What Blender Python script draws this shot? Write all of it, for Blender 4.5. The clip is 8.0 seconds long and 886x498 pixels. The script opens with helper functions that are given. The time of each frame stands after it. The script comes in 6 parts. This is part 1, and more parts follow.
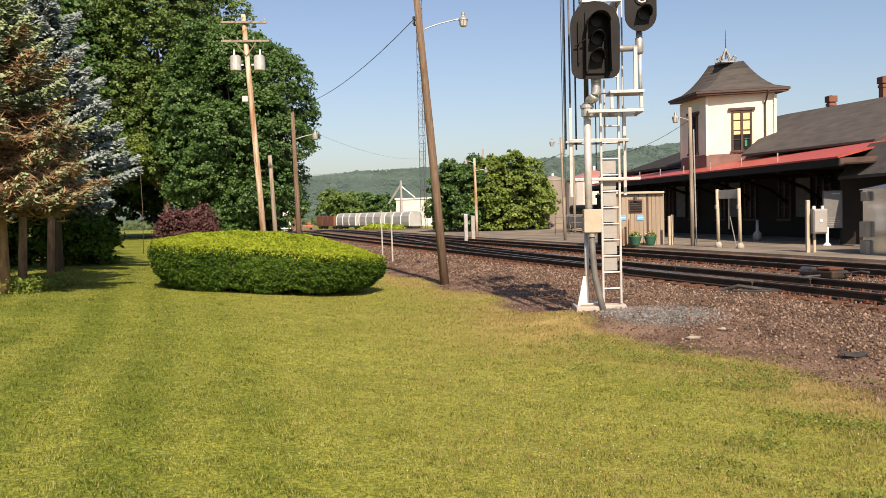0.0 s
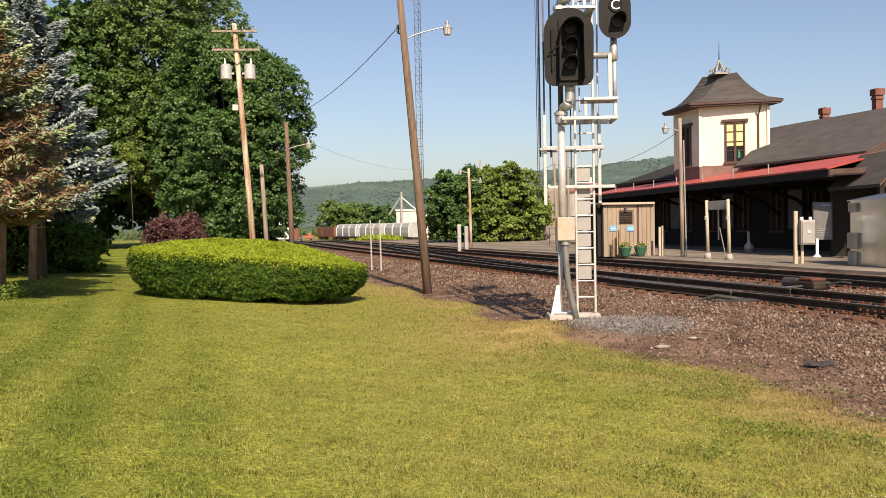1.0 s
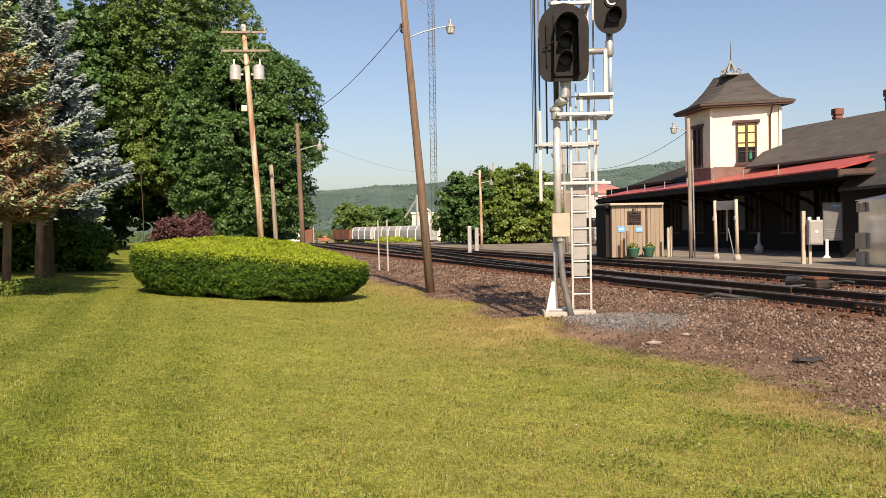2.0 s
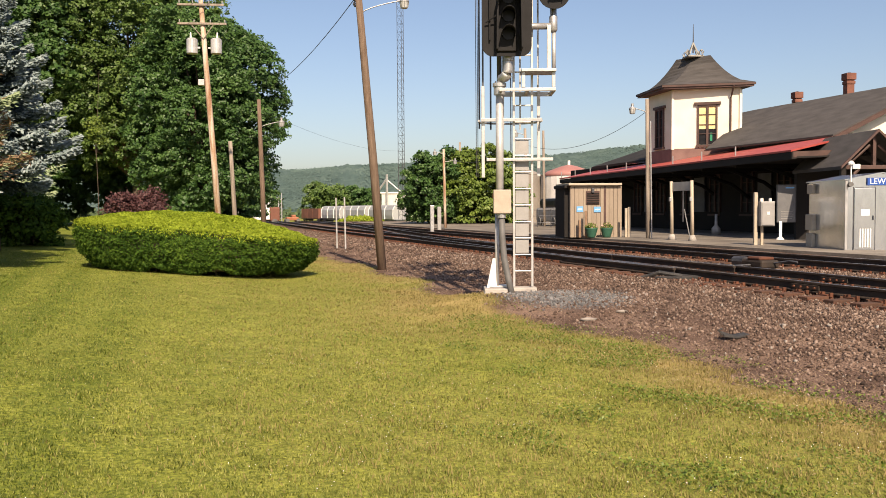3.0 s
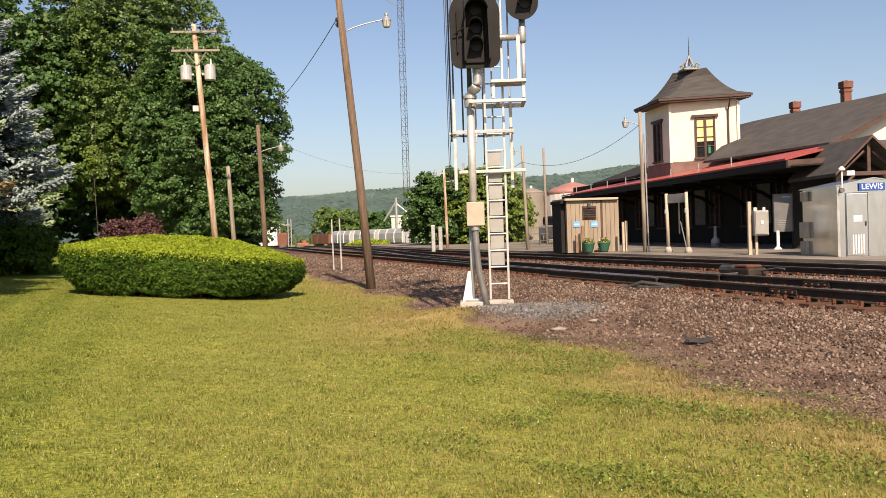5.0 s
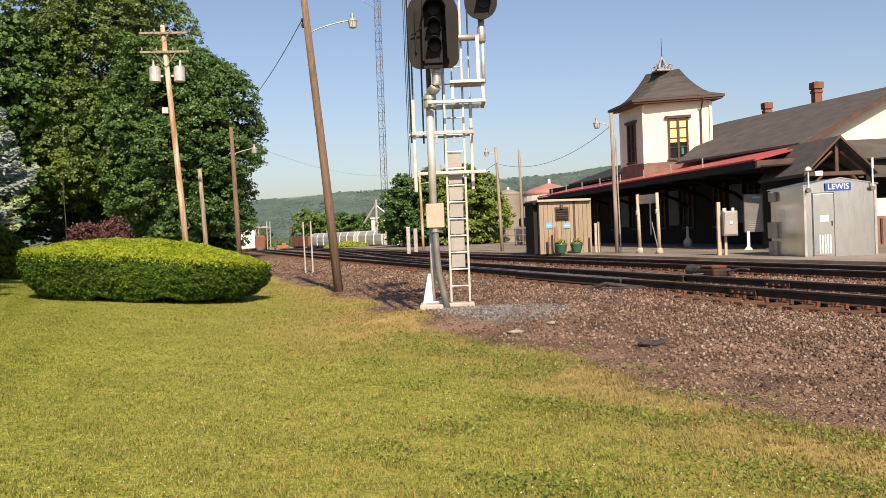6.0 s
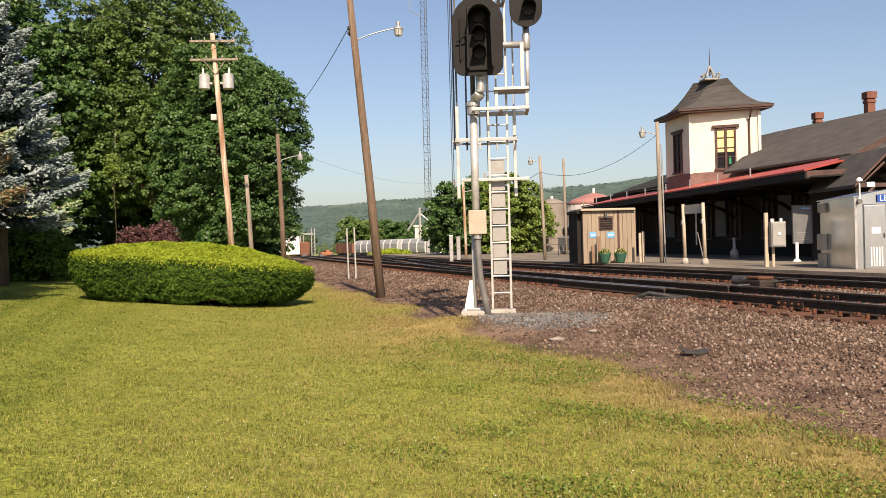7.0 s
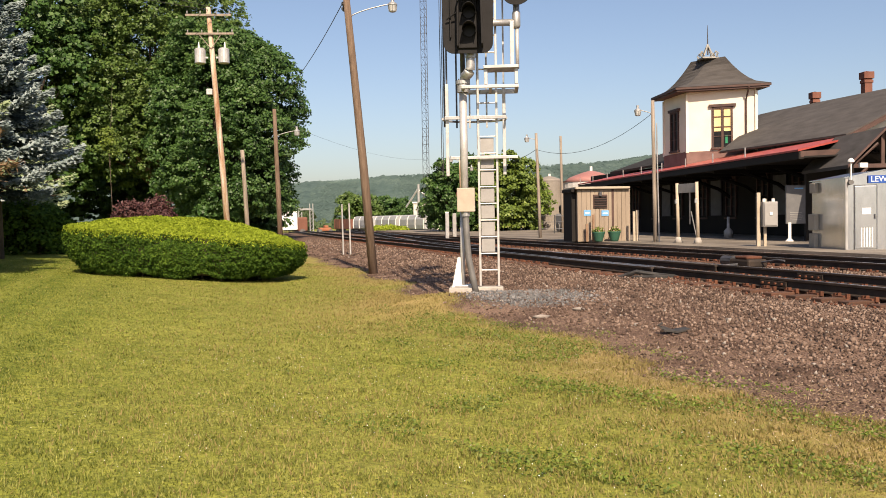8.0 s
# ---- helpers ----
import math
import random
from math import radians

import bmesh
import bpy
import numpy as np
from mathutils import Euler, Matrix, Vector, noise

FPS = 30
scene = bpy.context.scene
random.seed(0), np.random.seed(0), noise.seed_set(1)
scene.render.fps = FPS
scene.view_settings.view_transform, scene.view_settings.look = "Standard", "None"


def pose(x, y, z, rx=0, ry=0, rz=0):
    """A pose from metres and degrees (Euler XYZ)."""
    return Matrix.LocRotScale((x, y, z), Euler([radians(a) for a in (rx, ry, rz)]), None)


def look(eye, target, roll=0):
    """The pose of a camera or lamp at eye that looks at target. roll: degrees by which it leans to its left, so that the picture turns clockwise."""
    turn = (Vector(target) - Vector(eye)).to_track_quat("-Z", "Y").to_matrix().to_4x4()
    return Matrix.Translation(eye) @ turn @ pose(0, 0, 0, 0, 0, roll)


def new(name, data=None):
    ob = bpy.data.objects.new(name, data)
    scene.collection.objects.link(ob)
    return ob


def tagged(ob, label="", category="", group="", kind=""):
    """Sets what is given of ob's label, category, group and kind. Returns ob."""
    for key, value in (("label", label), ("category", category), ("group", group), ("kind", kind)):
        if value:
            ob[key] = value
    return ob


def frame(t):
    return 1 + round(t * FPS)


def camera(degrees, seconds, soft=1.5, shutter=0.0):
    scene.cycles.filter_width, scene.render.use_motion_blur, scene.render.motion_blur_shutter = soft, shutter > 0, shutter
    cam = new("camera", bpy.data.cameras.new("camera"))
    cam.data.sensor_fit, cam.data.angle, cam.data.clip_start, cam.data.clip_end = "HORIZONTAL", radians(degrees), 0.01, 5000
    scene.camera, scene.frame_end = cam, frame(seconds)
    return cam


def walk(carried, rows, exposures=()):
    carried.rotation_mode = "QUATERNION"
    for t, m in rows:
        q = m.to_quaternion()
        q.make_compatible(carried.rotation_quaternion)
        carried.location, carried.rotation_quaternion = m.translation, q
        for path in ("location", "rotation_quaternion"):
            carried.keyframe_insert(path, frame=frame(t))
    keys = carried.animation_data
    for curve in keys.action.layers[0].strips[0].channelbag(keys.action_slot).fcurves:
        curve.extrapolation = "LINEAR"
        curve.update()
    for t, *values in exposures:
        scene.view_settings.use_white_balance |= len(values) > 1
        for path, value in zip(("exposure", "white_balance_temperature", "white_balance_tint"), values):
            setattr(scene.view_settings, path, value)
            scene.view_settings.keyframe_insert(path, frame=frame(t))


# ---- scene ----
cam = camera(54.0, 8.0, 0.75)
PATH = [
    (0, (-0.347, -0.786, 2.121), (-0.157, 1.203, 2.038), -1.4),
    (0.5, (-0.103, -0.73, 2.085), (0.078, 1.262, 2.051), -1.4),
    (1, (0.212, -0.697, 2.025), (0.398, 1.294, 1.969), -1.1),
    (2.3, (0.794, -0.707, 1.862), (0.936, 1.288, 1.816), -1.0),
    (2.5, (0.939, -0.644, 1.853), (1.15, 1.344, 1.77), -0.2),
    (3, (1.189, -0.634, 1.787), (1.401, 1.353, 1.694), -0.4),
    (3.5, (1.458, -0.566, 1.725), (1.674, 1.422, 1.749), -1.3),
    (4, (1.713, -0.585, 1.676), (1.921, 1.404, 1.694), -1.6),
    (4.2, (1.761, -0.611, 1.673), (1.955, 1.379, 1.645), -1.9),
    (5.3, (2.021, -0.53, 1.598), (2.203, 1.461, 1.556), -1.9),
    (5.5, (2.135, -0.473, 1.607), (2.357, 1.514, 1.564), -1.7),
    (6, (2.307, -0.46, 1.602), (2.532, 1.527, 1.564), -2.2),
    (6.5, (2.319, -0.448, 1.573), (2.526, 1.541, 1.528), -1.9),
    (7, (2.322, -0.488, 1.561), (2.449, 1.507, 1.546), -1.5),
    (7.5, (2.399, -0.569, 1.564), (2.489, 1.428, 1.514), -0.8),
    (8, (2.507, -0.619, 1.571), (2.635, 1.376, 1.502), -1.0),
]
walk(cam, [(t, look(eye, target, roll)) for t, eye, target, roll in PATH], exposures=((0, 0.66, 6700, 17), (8, 0.66, 6700, 17)))

# ---------- light ----------
SUN_HEADING, SUN_HEIGHT = 174.0, 41.0
world = bpy.data.worlds.new("sky")
scene.world = world
world.use_nodes = True
wn = world.node_tree
sky = wn.nodes.new("ShaderNodeTexSky")
sky.sky_type, sky.sun_disc = "NISHITA", False
sky.sun_elevation, sky.sun_rotation = radians(SUN_HEIGHT), radians(SUN_HEADING)
sky.air_density, sky.dust_density, sky.ozone_density = 1.0, 1.6, 1.5
bg = wn.nodes["Background"]
bg.inputs["Strength"].default_value = 0.084
wn.links.new(sky.outputs["Color"], bg.inputs["Color"])
sun_data = bpy.data.lights.new("sun", "SUN")
sun_data.energy, sun_data.angle, sun_data.color = 5.0, radians(0.6), (1.0, 0.85, 0.62)
sun = new("sun", sun_data)
_h, _e = radians(SUN_HEADING), radians(SUN_HEIGHT)
sun.matrix_world = look((0, 0, 60), Vector((0, 0, 60)) - Vector((math.sin(_h) * math.cos(_e), math.cos(_h) * math.cos(_e), math.sin(_e))))


# ---------- materials ----------
def material(name, colors, scale=8.0, fine=60.0, rough=0.7, metal=0.0, bump=0.15, island=0.0, translucent=0.0, stretch=(1, 1, 1), obj_random=0.0, spec=0.4):
    """A node material: colours mixed by coarse and fine noise, fine relief, and variation from piece to piece."""
    m = bpy.data.materials.new(name)
    m.use_nodes = True
    nt = m.node_tree
    nd, ln = nt.nodes, nt.links
    bsdf = nd["Principled BSDF"]
    bsdf.inputs["Roughness"].default_value, bsdf.inputs["Metallic"].default_value = rough, metal
    bsdf.inputs["Specular IOR Level"].default_value = spec
    geo = nd.new("ShaderNodeNewGeometry")
    mapping = nd.new("ShaderNodeMapping")
    mapping.inputs["Scale"].default_value = stretch
    ln.new(geo.outputs["Position"], mapping.inputs["Vector"])
    coarse = nd.new("ShaderNodeTexNoise")
    coarse.inputs["Scale"].default_value, coarse.inputs["Detail"].default_value = scale, 5
    grain = nd.new("ShaderNodeTexNoise")
    grain.inputs["Scale"].default_value, grain.inputs["Detail"].default_value = fine, 3
    for n in (coarse, grain):
        ln.new(mapping.outputs["Vector"], n.inputs["Vector"])
    add = nd.new("ShaderNodeMath")
    add.operation = "MULTIPLY_ADD"
    ln.new(grain.outputs["Fac"], add.inputs[0])
    add.inputs[1].default_value = 0.5
    ln.new(coarse.outputs["Fac"], add.inputs[2])
    last = add
    for amount, node, socket in ((island, geo, "Random Per Island"), (obj_random, None, "Random")):
        if amount:
            source = node or nd.new("ShaderNodeObjectInfo")
            more = nd.new("ShaderNodeMath")
            more.operation = "MULTIPLY_ADD"
            ln.new(source.outputs[socket], more.inputs[0])
            more.inputs[1].default_value = amount
            ln.new(last.outputs[0], more.inputs[2])
            last = more
    ramp = nd.new("ShaderNodeValToRGB")
    mid = 0.75 + (island + obj_random) / 2
    half = 0.22 + (island + obj_random) / 2
    els = ramp.color_ramp.elements
    while len(els) < len(colors):
        els.new(0.5)
    for i, c in enumerate(colors):
        els[i].position = min(1, max(0, (mid - half + 2 * half * i / max(1, len(colors) - 1)) / (1.5 + island + obj_random)))
        els[i].color = (*c, 1)
    scaled = nd.new("ShaderNodeMath")
    scaled.operation = "DIVIDE"
    ln.new(last.outputs[0], scaled.inputs[0])
    scaled.inputs[1].default_value = 1.5 + island + obj_random
    ln.new(scaled.outputs[0], ramp.inputs["Fac"])
    ln.new(ramp.outputs["Color"], bsdf.inputs["Base Color"])
    if bump:
        b = nd.new("ShaderNodeBump")
        b.inputs["Strength"].default_value, b.inputs["Distance"].default_value = bump, 0.02
        ln.new(add.outputs[0], b.inputs["Height"])
        ln.new(b.outputs["Normal"], bsdf.inputs["Normal"])
    if translucent:
        tr = nd.new("ShaderNodeBsdfTranslucent")
        ln.new(ramp.outputs["Color"], tr.inputs["Color"])
        mix = nd.new("ShaderNodeMixShader")
        mix.inputs["Fac"].default_value = translucent
        ln.new(bsdf.outputs[0], mix.inputs[1])
        ln.new(tr.outputs[0], mix.inputs[2])
        ln.new(mix.outputs[0], nd["Material Output"].inputs["Surface"])
    return m


M = {
    "pole_wood": material("pole_wood", [(0.10, 0.065, 0.045), (0.20, 0.14, 0.10)], 3, 40, 0.9, bump=0.4, stretch=(6, 6, 0.6)),
    "pole_orange": material("pole_orange", [(0.27, 0.13, 0.065), (0.43, 0.31, 0.22), (0.58, 0.52, 0.44)], 1.6, 22, 0.9, bump=0.3, stretch=(6, 6, 0.5)),
    "pole_grey": material("pole_grey", [(0.17, 0.14, 0.115), (0.34, 0.285, 0.23)], 2, 30, 0.9, bump=0.3, stretch=(6, 6, 0.5)),
    "galv": material("galvanised_steel", [(0.33, 0.33, 0.33), (0.50, 0.49, 0.48)], 5, 50, 0.45, 0.6, bump=0.05),
    "alu_paint": material("aluminium_paint", [(0.40, 0.39, 0.385), (0.56, 0.55, 0.535)], 5, 60, 0.45, 0.35, bump=0.05),
    "white_metal": material("white_metal", [(0.66, 0.65, 0.62), (0.80, 0.79, 0.76)], 5, 60, 0.5, bump=0.05),
    "lamp_glass": material("clouded_lamp_glass", [(0.30, 0.30, 0.29), (0.46, 0.46, 0.45)], 5, 40, 0.25, bump=0.05, spec=0.6),
    "panel_grey": material("panel_grey", [(0.27, 0.26, 0.25), (0.34, 0.33, 0.32)], 4, 60, 0.6, 0.2, bump=0.05),
    "signal_black": material("signal_black", [(0.011, 0.0105, 0.011), (0.019, 0.018, 0.019)], 4, 50, 0.7, bump=0.05, spec=0.2),
    "lens_dark": material("lens_dark", [(0.01, 0.01, 0.012), (0.02, 0.02, 0.022)], 4, 50, 0.35, bump=0, spec=0.15),
    "rubber": material("dark_conduit", [(0.09, 0.088, 0.085), (0.15, 0.145, 0.14)], 5, 60, 0.6, bump=0.1),
    "dark_steel": material("dark_steel", [(0.05, 0.05, 0.055), (0.12, 0.12, 0.13)], 5, 60, 0.5, 0.5, bump=0.05),
    "box_beige": material("box_beige", [(0.35, 0.29, 0.23), (0.44, 0.38, 0.30)], 5, 50, 0.6, bump=0.08),
    "concrete": material("concrete", [(0.30, 0.27, 0.24), (0.44, 0.41, 0.37)], 4, 50, 0.9, bump=0.25),
    "asphalt_platform": material("platform_paving", [(0.095, 0.080, 0.064), (0.17, 0.146, 0.118), (0.25, 0.215, 0.175)], 0.55, 14, 0.9, bump=0.2),
    "rail_side": material("rail_side", [(0.022, 0.017, 0.014), (0.055, 0.038, 0.028)], 3, 40, 0.75, 0.2, bump=0.1),
    "rail_top": material("rail_top", [(0.30, 0.29, 0.28), (0.46, 0.45, 0.44)], 3, 40, 0.3, 0.9, bump=0.02),
    "rust": material("rust", [(0.048, 0.018, 0.010), (0.110, 0.040, 0.021), (0.175, 0.070, 0.038)], 4, 40, 0.9, bump=0.3, obj_random=0.3),
    "tie_wood": material("tie_wood", [(0.045, 0.026, 0.018), (0.125, 0.058, 0.035)], 3, 40, 0.95, bump=0.4, obj_random=0.4),
    "ballast": material("ballast_stone", [(0.020, 0.0125, 0.009), (0.112, 0.072, 0.053), (0.31, 0.228, 0.18)], 1.2, 90, 0.95, bump=0.3, island=1.2),
    "bluestone": material("blue_gravel", [(0.055, 0.056, 0.058), (0.125, 0.125, 0.127), (0.27, 0.265, 0.26)], 1.2, 90, 0.9, bump=0.3, island=0.7),
    "pale_stone": material("pale_stone", [(0.22, 0.19, 0.165), (0.33, 0.295, 0.26)], 6, 60, 0.9, bump=0.3),
    "debris": material("dark_debris", [(0.02, 0.02, 0.02), (0.06, 0.055, 0.05)], 6, 60, 0.6, bump=0.3),
    "cream": material("cream_paint", [(0.70, 0.635, 0.51), (0.79, 0.72, 0.60)], 1.2, 40, 0.75, bump=0.05),
    "brown_trim": material("brown_trim", [(0.052, 0.029, 0.024), (0.095, 0.052, 0.042)], 3, 50, 0.6, bump=0.05),
    "maroon_band": material("maroon_band", [(0.15, 0.085, 0.075), (0.22, 0.135, 0.115)], 2, 50, 0.75, bump=0.1),
    "shingle": material("roof_shingle", [(0.046, 0.042, 0.040), (0.082, 0.075, 0.072)], 1.2, 25, 0.95, bump=0.35, stretch=(1, 1, 4)),
    # Darker copy of the shingle colour for a roof slope in shade.
    "shingle_dark": material("shaded_shingle", [(0.012, 0.011, 0.011), (0.026, 0.024, 0.023)], 1.2, 25, 0.95, bump=0.35),
    "red_roof": material("red_metal_roof", [(0.30, 0.05, 0.04), (0.42, 0.085, 0.065)], 2, 40, 0.55, bump=0.05),
    "brick": material("red_brick", [(0.13, 0.052, 0.036), (0.24, 0.105, 0.075)], 3, 30, 0.9, bump=0.2, obj_random=0.4),
    "mortar": material("mortar", [(0.26, 0.20, 0.17), (0.34, 0.28, 0.24)], 5, 50, 0.9, bump=0.2),
    # Dark trim; also walls and ceilings with canopy and porch shade put in.
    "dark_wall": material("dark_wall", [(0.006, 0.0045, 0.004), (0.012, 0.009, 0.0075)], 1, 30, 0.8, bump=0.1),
    "tan_panel": material("tan_panel", [(0.34, 0.29, 0.22), (0.44, 0.38, 0.30)], 2, 40, 0.8, bump=0.05),
    "shed_tan": material("shed_tan", [(0.235, 0.185, 0.138), (0.31, 0.25, 0.19)], 2, 40, 0.8, bump=0.1, stretch=(1, 1, 0.3)),
    "hut_alu": material("hut_aluminium", [(0.50, 0.54, 0.59), (0.66, 0.70, 0.76)], 0.7, 6, 0.22, 1.0, bump=0.03, stretch=(1, 1, 0.4)),
    "sign_blue": material("sign_blue", [(0.015, 0.06, 0.28), (0.02, 0.09, 0.36)], 3, 40, 0.5, bump=0),
    "sign_light": material("sign_light_blue", [(0.10, 0.30, 0.58), (0.16, 0.38, 0.66)], 3, 40, 0.5, bump=0),
    "white_paint": material("white_paint", [(0.76, 0.76, 0.74), (0.84, 0.84, 0.82)], 3, 40, 0.6, bump=0.02),
    "curtain": material("yellow_blind", [(0.72, 0.56, 0.26), (0.82, 0.66, 0.34)], 3, 40, 0.8, bump=0.05),
    "green_glass": material("green_sign", [(0.02, 0.20, 0.10), (0.03, 0.28, 0.14)], 3, 40, 0.4, bump=0),
    "pot_green": material("pot_green", [(0.025, 0.09, 0.06), (0.04, 0.13, 0.085)], 3, 40, 0.5, bump=0.05),
    "flowers": material("flowers", [(0.42, 0.16, 0.20), (0.62, 0.42, 0.34), (0.12, 0.15, 0.06)], 9, 60, 0.8, island=0.8, bump=0),
    "post_cream": material("post_cream", [(0.36, 0.30, 0.225), (0.47, 0.40, 0.31)], 3, 40, 0.7, bump=0.08),
    "copper": material("aged_copper", [(0.24, 0.235, 0.215), (0.38, 0.37, 0.345)], 5, 50, 0.7, 0.3, bump=0.1),
    "car_grey": material("hopper_grey", [(0.26, 0.265, 0.27), (0.36, 0.365, 0.37)], 0.5, 8, 0.6, bump=0.05),
    "car_rust": material("boxcar_rust", [(0.13, 0.055, 0.035), (0.20, 0.085, 0.055)], 0.5, 8, 0.7, bump=0.05),
    "orange": material("orange_paint", [(0.24, 0.085, 0.04), (0.32, 0.12, 0.06)], 0.5, 8, 0.6, bump=0.05),
    "tank_white": material("tank_white", [(0.50, 0.47, 0.45), (0.66, 0.63, 0.60)], 0.5, 8, 0.6, bump=0.05),
    "tank_tan": material("tank_tan", [(0.19, 0.165, 0.14), (0.26, 0.23, 0.20)], 0.5, 8, 0.6, bump=0.05),
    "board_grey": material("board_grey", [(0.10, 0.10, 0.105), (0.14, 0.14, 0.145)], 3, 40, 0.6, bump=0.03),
    "tank_red": material("tank_red", [(0.30, 0.13, 0.115), (0.37, 0.18, 0.16)], 0.5, 8, 0.6, bump=0.05),
    "wire": material("wire", [(0.03, 0.03, 0.03), (0.05, 0.05, 0.05)], 5, 50, 0.6, bump=0),
    "bark": material("bark", [(0.055, 0.042, 0.032), (0.12, 0.09, 0.07)], 3, 25, 0.95, bump=0.5, stretch=(3, 3, 0.6)),
    "bark_pale": material("bark_pale", [(0.15, 0.085, 0.05), (0.30, 0.20, 0.13)], 3, 25, 0.95, bump=0.5, stretch=(3, 3, 0.6)),
    "maple": material("maple_leaves", [(0.015, 0.047, 0.011), (0.050, 0.112, 0.024), (0.108, 0.19, 0.048)], 0.45, 4, 0.5, island=0.55, translucent=0.24, bump=0),
    "maple_warm": material("warm_leaves", [(0.028, 0.060, 0.012), (0.080, 0.142, 0.028), (0.165, 0.235, 0.058)], 0.45, 4, 0.5, island=0.55, translucent=0.26, bump=0),
    "bright_leaf": material("bright_leaves", [(0.042, 0.078, 0.012), (0.115, 0.175, 0.025), (0.225, 0.29, 0.048)], 0.5, 4, 0.55, island=0.8, translucent=0.25, bump=0),
    # Older needles; the shade inside the branches is also in these dark colours.
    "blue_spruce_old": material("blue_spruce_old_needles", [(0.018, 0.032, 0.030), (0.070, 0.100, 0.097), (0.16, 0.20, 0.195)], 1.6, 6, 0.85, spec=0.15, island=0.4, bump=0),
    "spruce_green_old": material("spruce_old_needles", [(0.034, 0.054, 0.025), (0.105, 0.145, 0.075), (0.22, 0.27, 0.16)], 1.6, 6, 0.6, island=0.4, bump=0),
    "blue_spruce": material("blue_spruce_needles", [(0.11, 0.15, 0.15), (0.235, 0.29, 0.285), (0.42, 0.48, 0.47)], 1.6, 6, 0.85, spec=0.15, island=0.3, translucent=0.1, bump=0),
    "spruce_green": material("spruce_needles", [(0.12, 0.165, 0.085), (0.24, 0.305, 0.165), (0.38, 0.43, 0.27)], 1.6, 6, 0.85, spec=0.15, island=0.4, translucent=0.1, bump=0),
    "dead_twig": material("dead_twigs", [(0.095, 0.052, 0.028), (0.20, 0.125, 0.066), (0.31, 0.215, 0.12)], 0.9, 6, 0.8, island=0.9, bump=0),
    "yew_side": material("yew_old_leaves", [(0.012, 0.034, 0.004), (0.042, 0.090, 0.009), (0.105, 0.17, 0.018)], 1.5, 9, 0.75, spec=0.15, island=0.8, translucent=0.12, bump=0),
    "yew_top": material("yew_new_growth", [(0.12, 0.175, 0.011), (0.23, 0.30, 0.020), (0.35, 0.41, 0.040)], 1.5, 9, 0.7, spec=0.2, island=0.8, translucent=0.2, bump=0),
    "red_leaf": material("red_leaves", [(0.030, 0.012, 0.012), (0.075, 0.028, 0.028), (0.13, 0.055, 0.05)], 0.8, 6, 0.6, island=0.8, translucent=0.15, bump=0),
    "far_leaf": material("far_leaves", [(0.03, 0.06, 0.02), (0.08, 0.115, 0.045)], 0.3, 2, 0.7, island=0.6, translucent=0.15, bump=0),
    "blade": material("grass_blades", [(0.085, 0.112, 0.014), (0.225, 0.245, 0.044), (0.43, 0.41, 0.115)], 2.6, 9, 0.6, island=1.0, translucent=0.4, bump=0),
    "blade_lush": material("lush_grass_blades", [(0.042, 0.072, 0.007), (0.125, 0.165, 0.018), (0.27, 0.29, 0.05)], 2.6, 9, 0.6, island=1.0, translucent=0.4, bump=0),
    "blade_dry": material("dry_grass_blades", [(0.19, 0.165, 0.05), (0.31, 0.245, 0.085), (0.40, 0.31, 0.13)], 0.8, 6, 0.7, island=0.4, translucent=0.4, bump=0),
    "weed": material("weed_leaves", [(0.055, 0.095, 0.012), (0.130, 0.182, 0.024), (0.235, 0.295, 0.048)], 1.5, 9, 0.5, island=0.6, translucent=0.25, bump=0),
    "straw": material("dead_straw", [(0.24, 0.17, 0.10), (0.38, 0.28, 0.17), (0.50, 0.39, 0.25)], 0.8, 6, 0.8, island=0.6, translucent=0.2, bump=0),
    # Bluish green: distance haze is put into both hill colours.
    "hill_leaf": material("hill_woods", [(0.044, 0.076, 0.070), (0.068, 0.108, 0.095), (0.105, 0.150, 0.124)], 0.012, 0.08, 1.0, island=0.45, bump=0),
    "hill": material("hazy_wooded_hill", [(0.036, 0.066, 0.062), (0.058, 0.096, 0.086), (0.095, 0.138, 0.115)], 0.02, 0.12, 1.0, bump=0),
}


# ---------- building helpers ----------
def mesh_of(bm, name, mats):
    me = bpy.data.meshes.new(name)
    bm.normal_update()
    bm.to_mesh(me)
    bm.free()
    for m in mats if isinstance(mats, (list, tuple)) else [mats]:
        me.materials.append(M[m] if isinstance(m, str) else m)
    return me


def part(name, bm, mats, parent=None, label="", smooth=False):
    """One bmesh as one mesh object, under a thing or a part."""
    ob = new(name, mesh_of(bm, name, mats))
    if smooth:
        for p in ob.data.polygons:
            p.use_smooth = True
    if parent is not None:
        ob.parent = parent
    return tagged(ob, label)


def thing(name, at=(0, 0, 0), rz=0.0, label="", category="", group="", kind=""):
    ob = new(name)
    ob.matrix_basis = pose(*at, 0, 0, rz)
    return tagged(ob, label, category, group, kind)


def box(bm, lo, hi, bevel=0.0, index=0):
    lo, hi = Vector(lo), Vector(hi)
    made = bmesh.ops.create_cube(bm, size=1.0, matrix=Matrix.Translation((lo + hi) / 2) @ Matrix.Diagonal((*(hi - lo), 1)))
    vs = made["verts"]
    if bevel:
        es = list({e for v in vs for e in v.link_edges})
        bmesh.ops.bevel(bm, geom=es, offset=bevel, segments=2, affect="EDGES", profile=0.5)
    return bm


def boxed(lo, hi, bevel=0.0):
    return box(bmesh.new(), lo, hi, bevel)


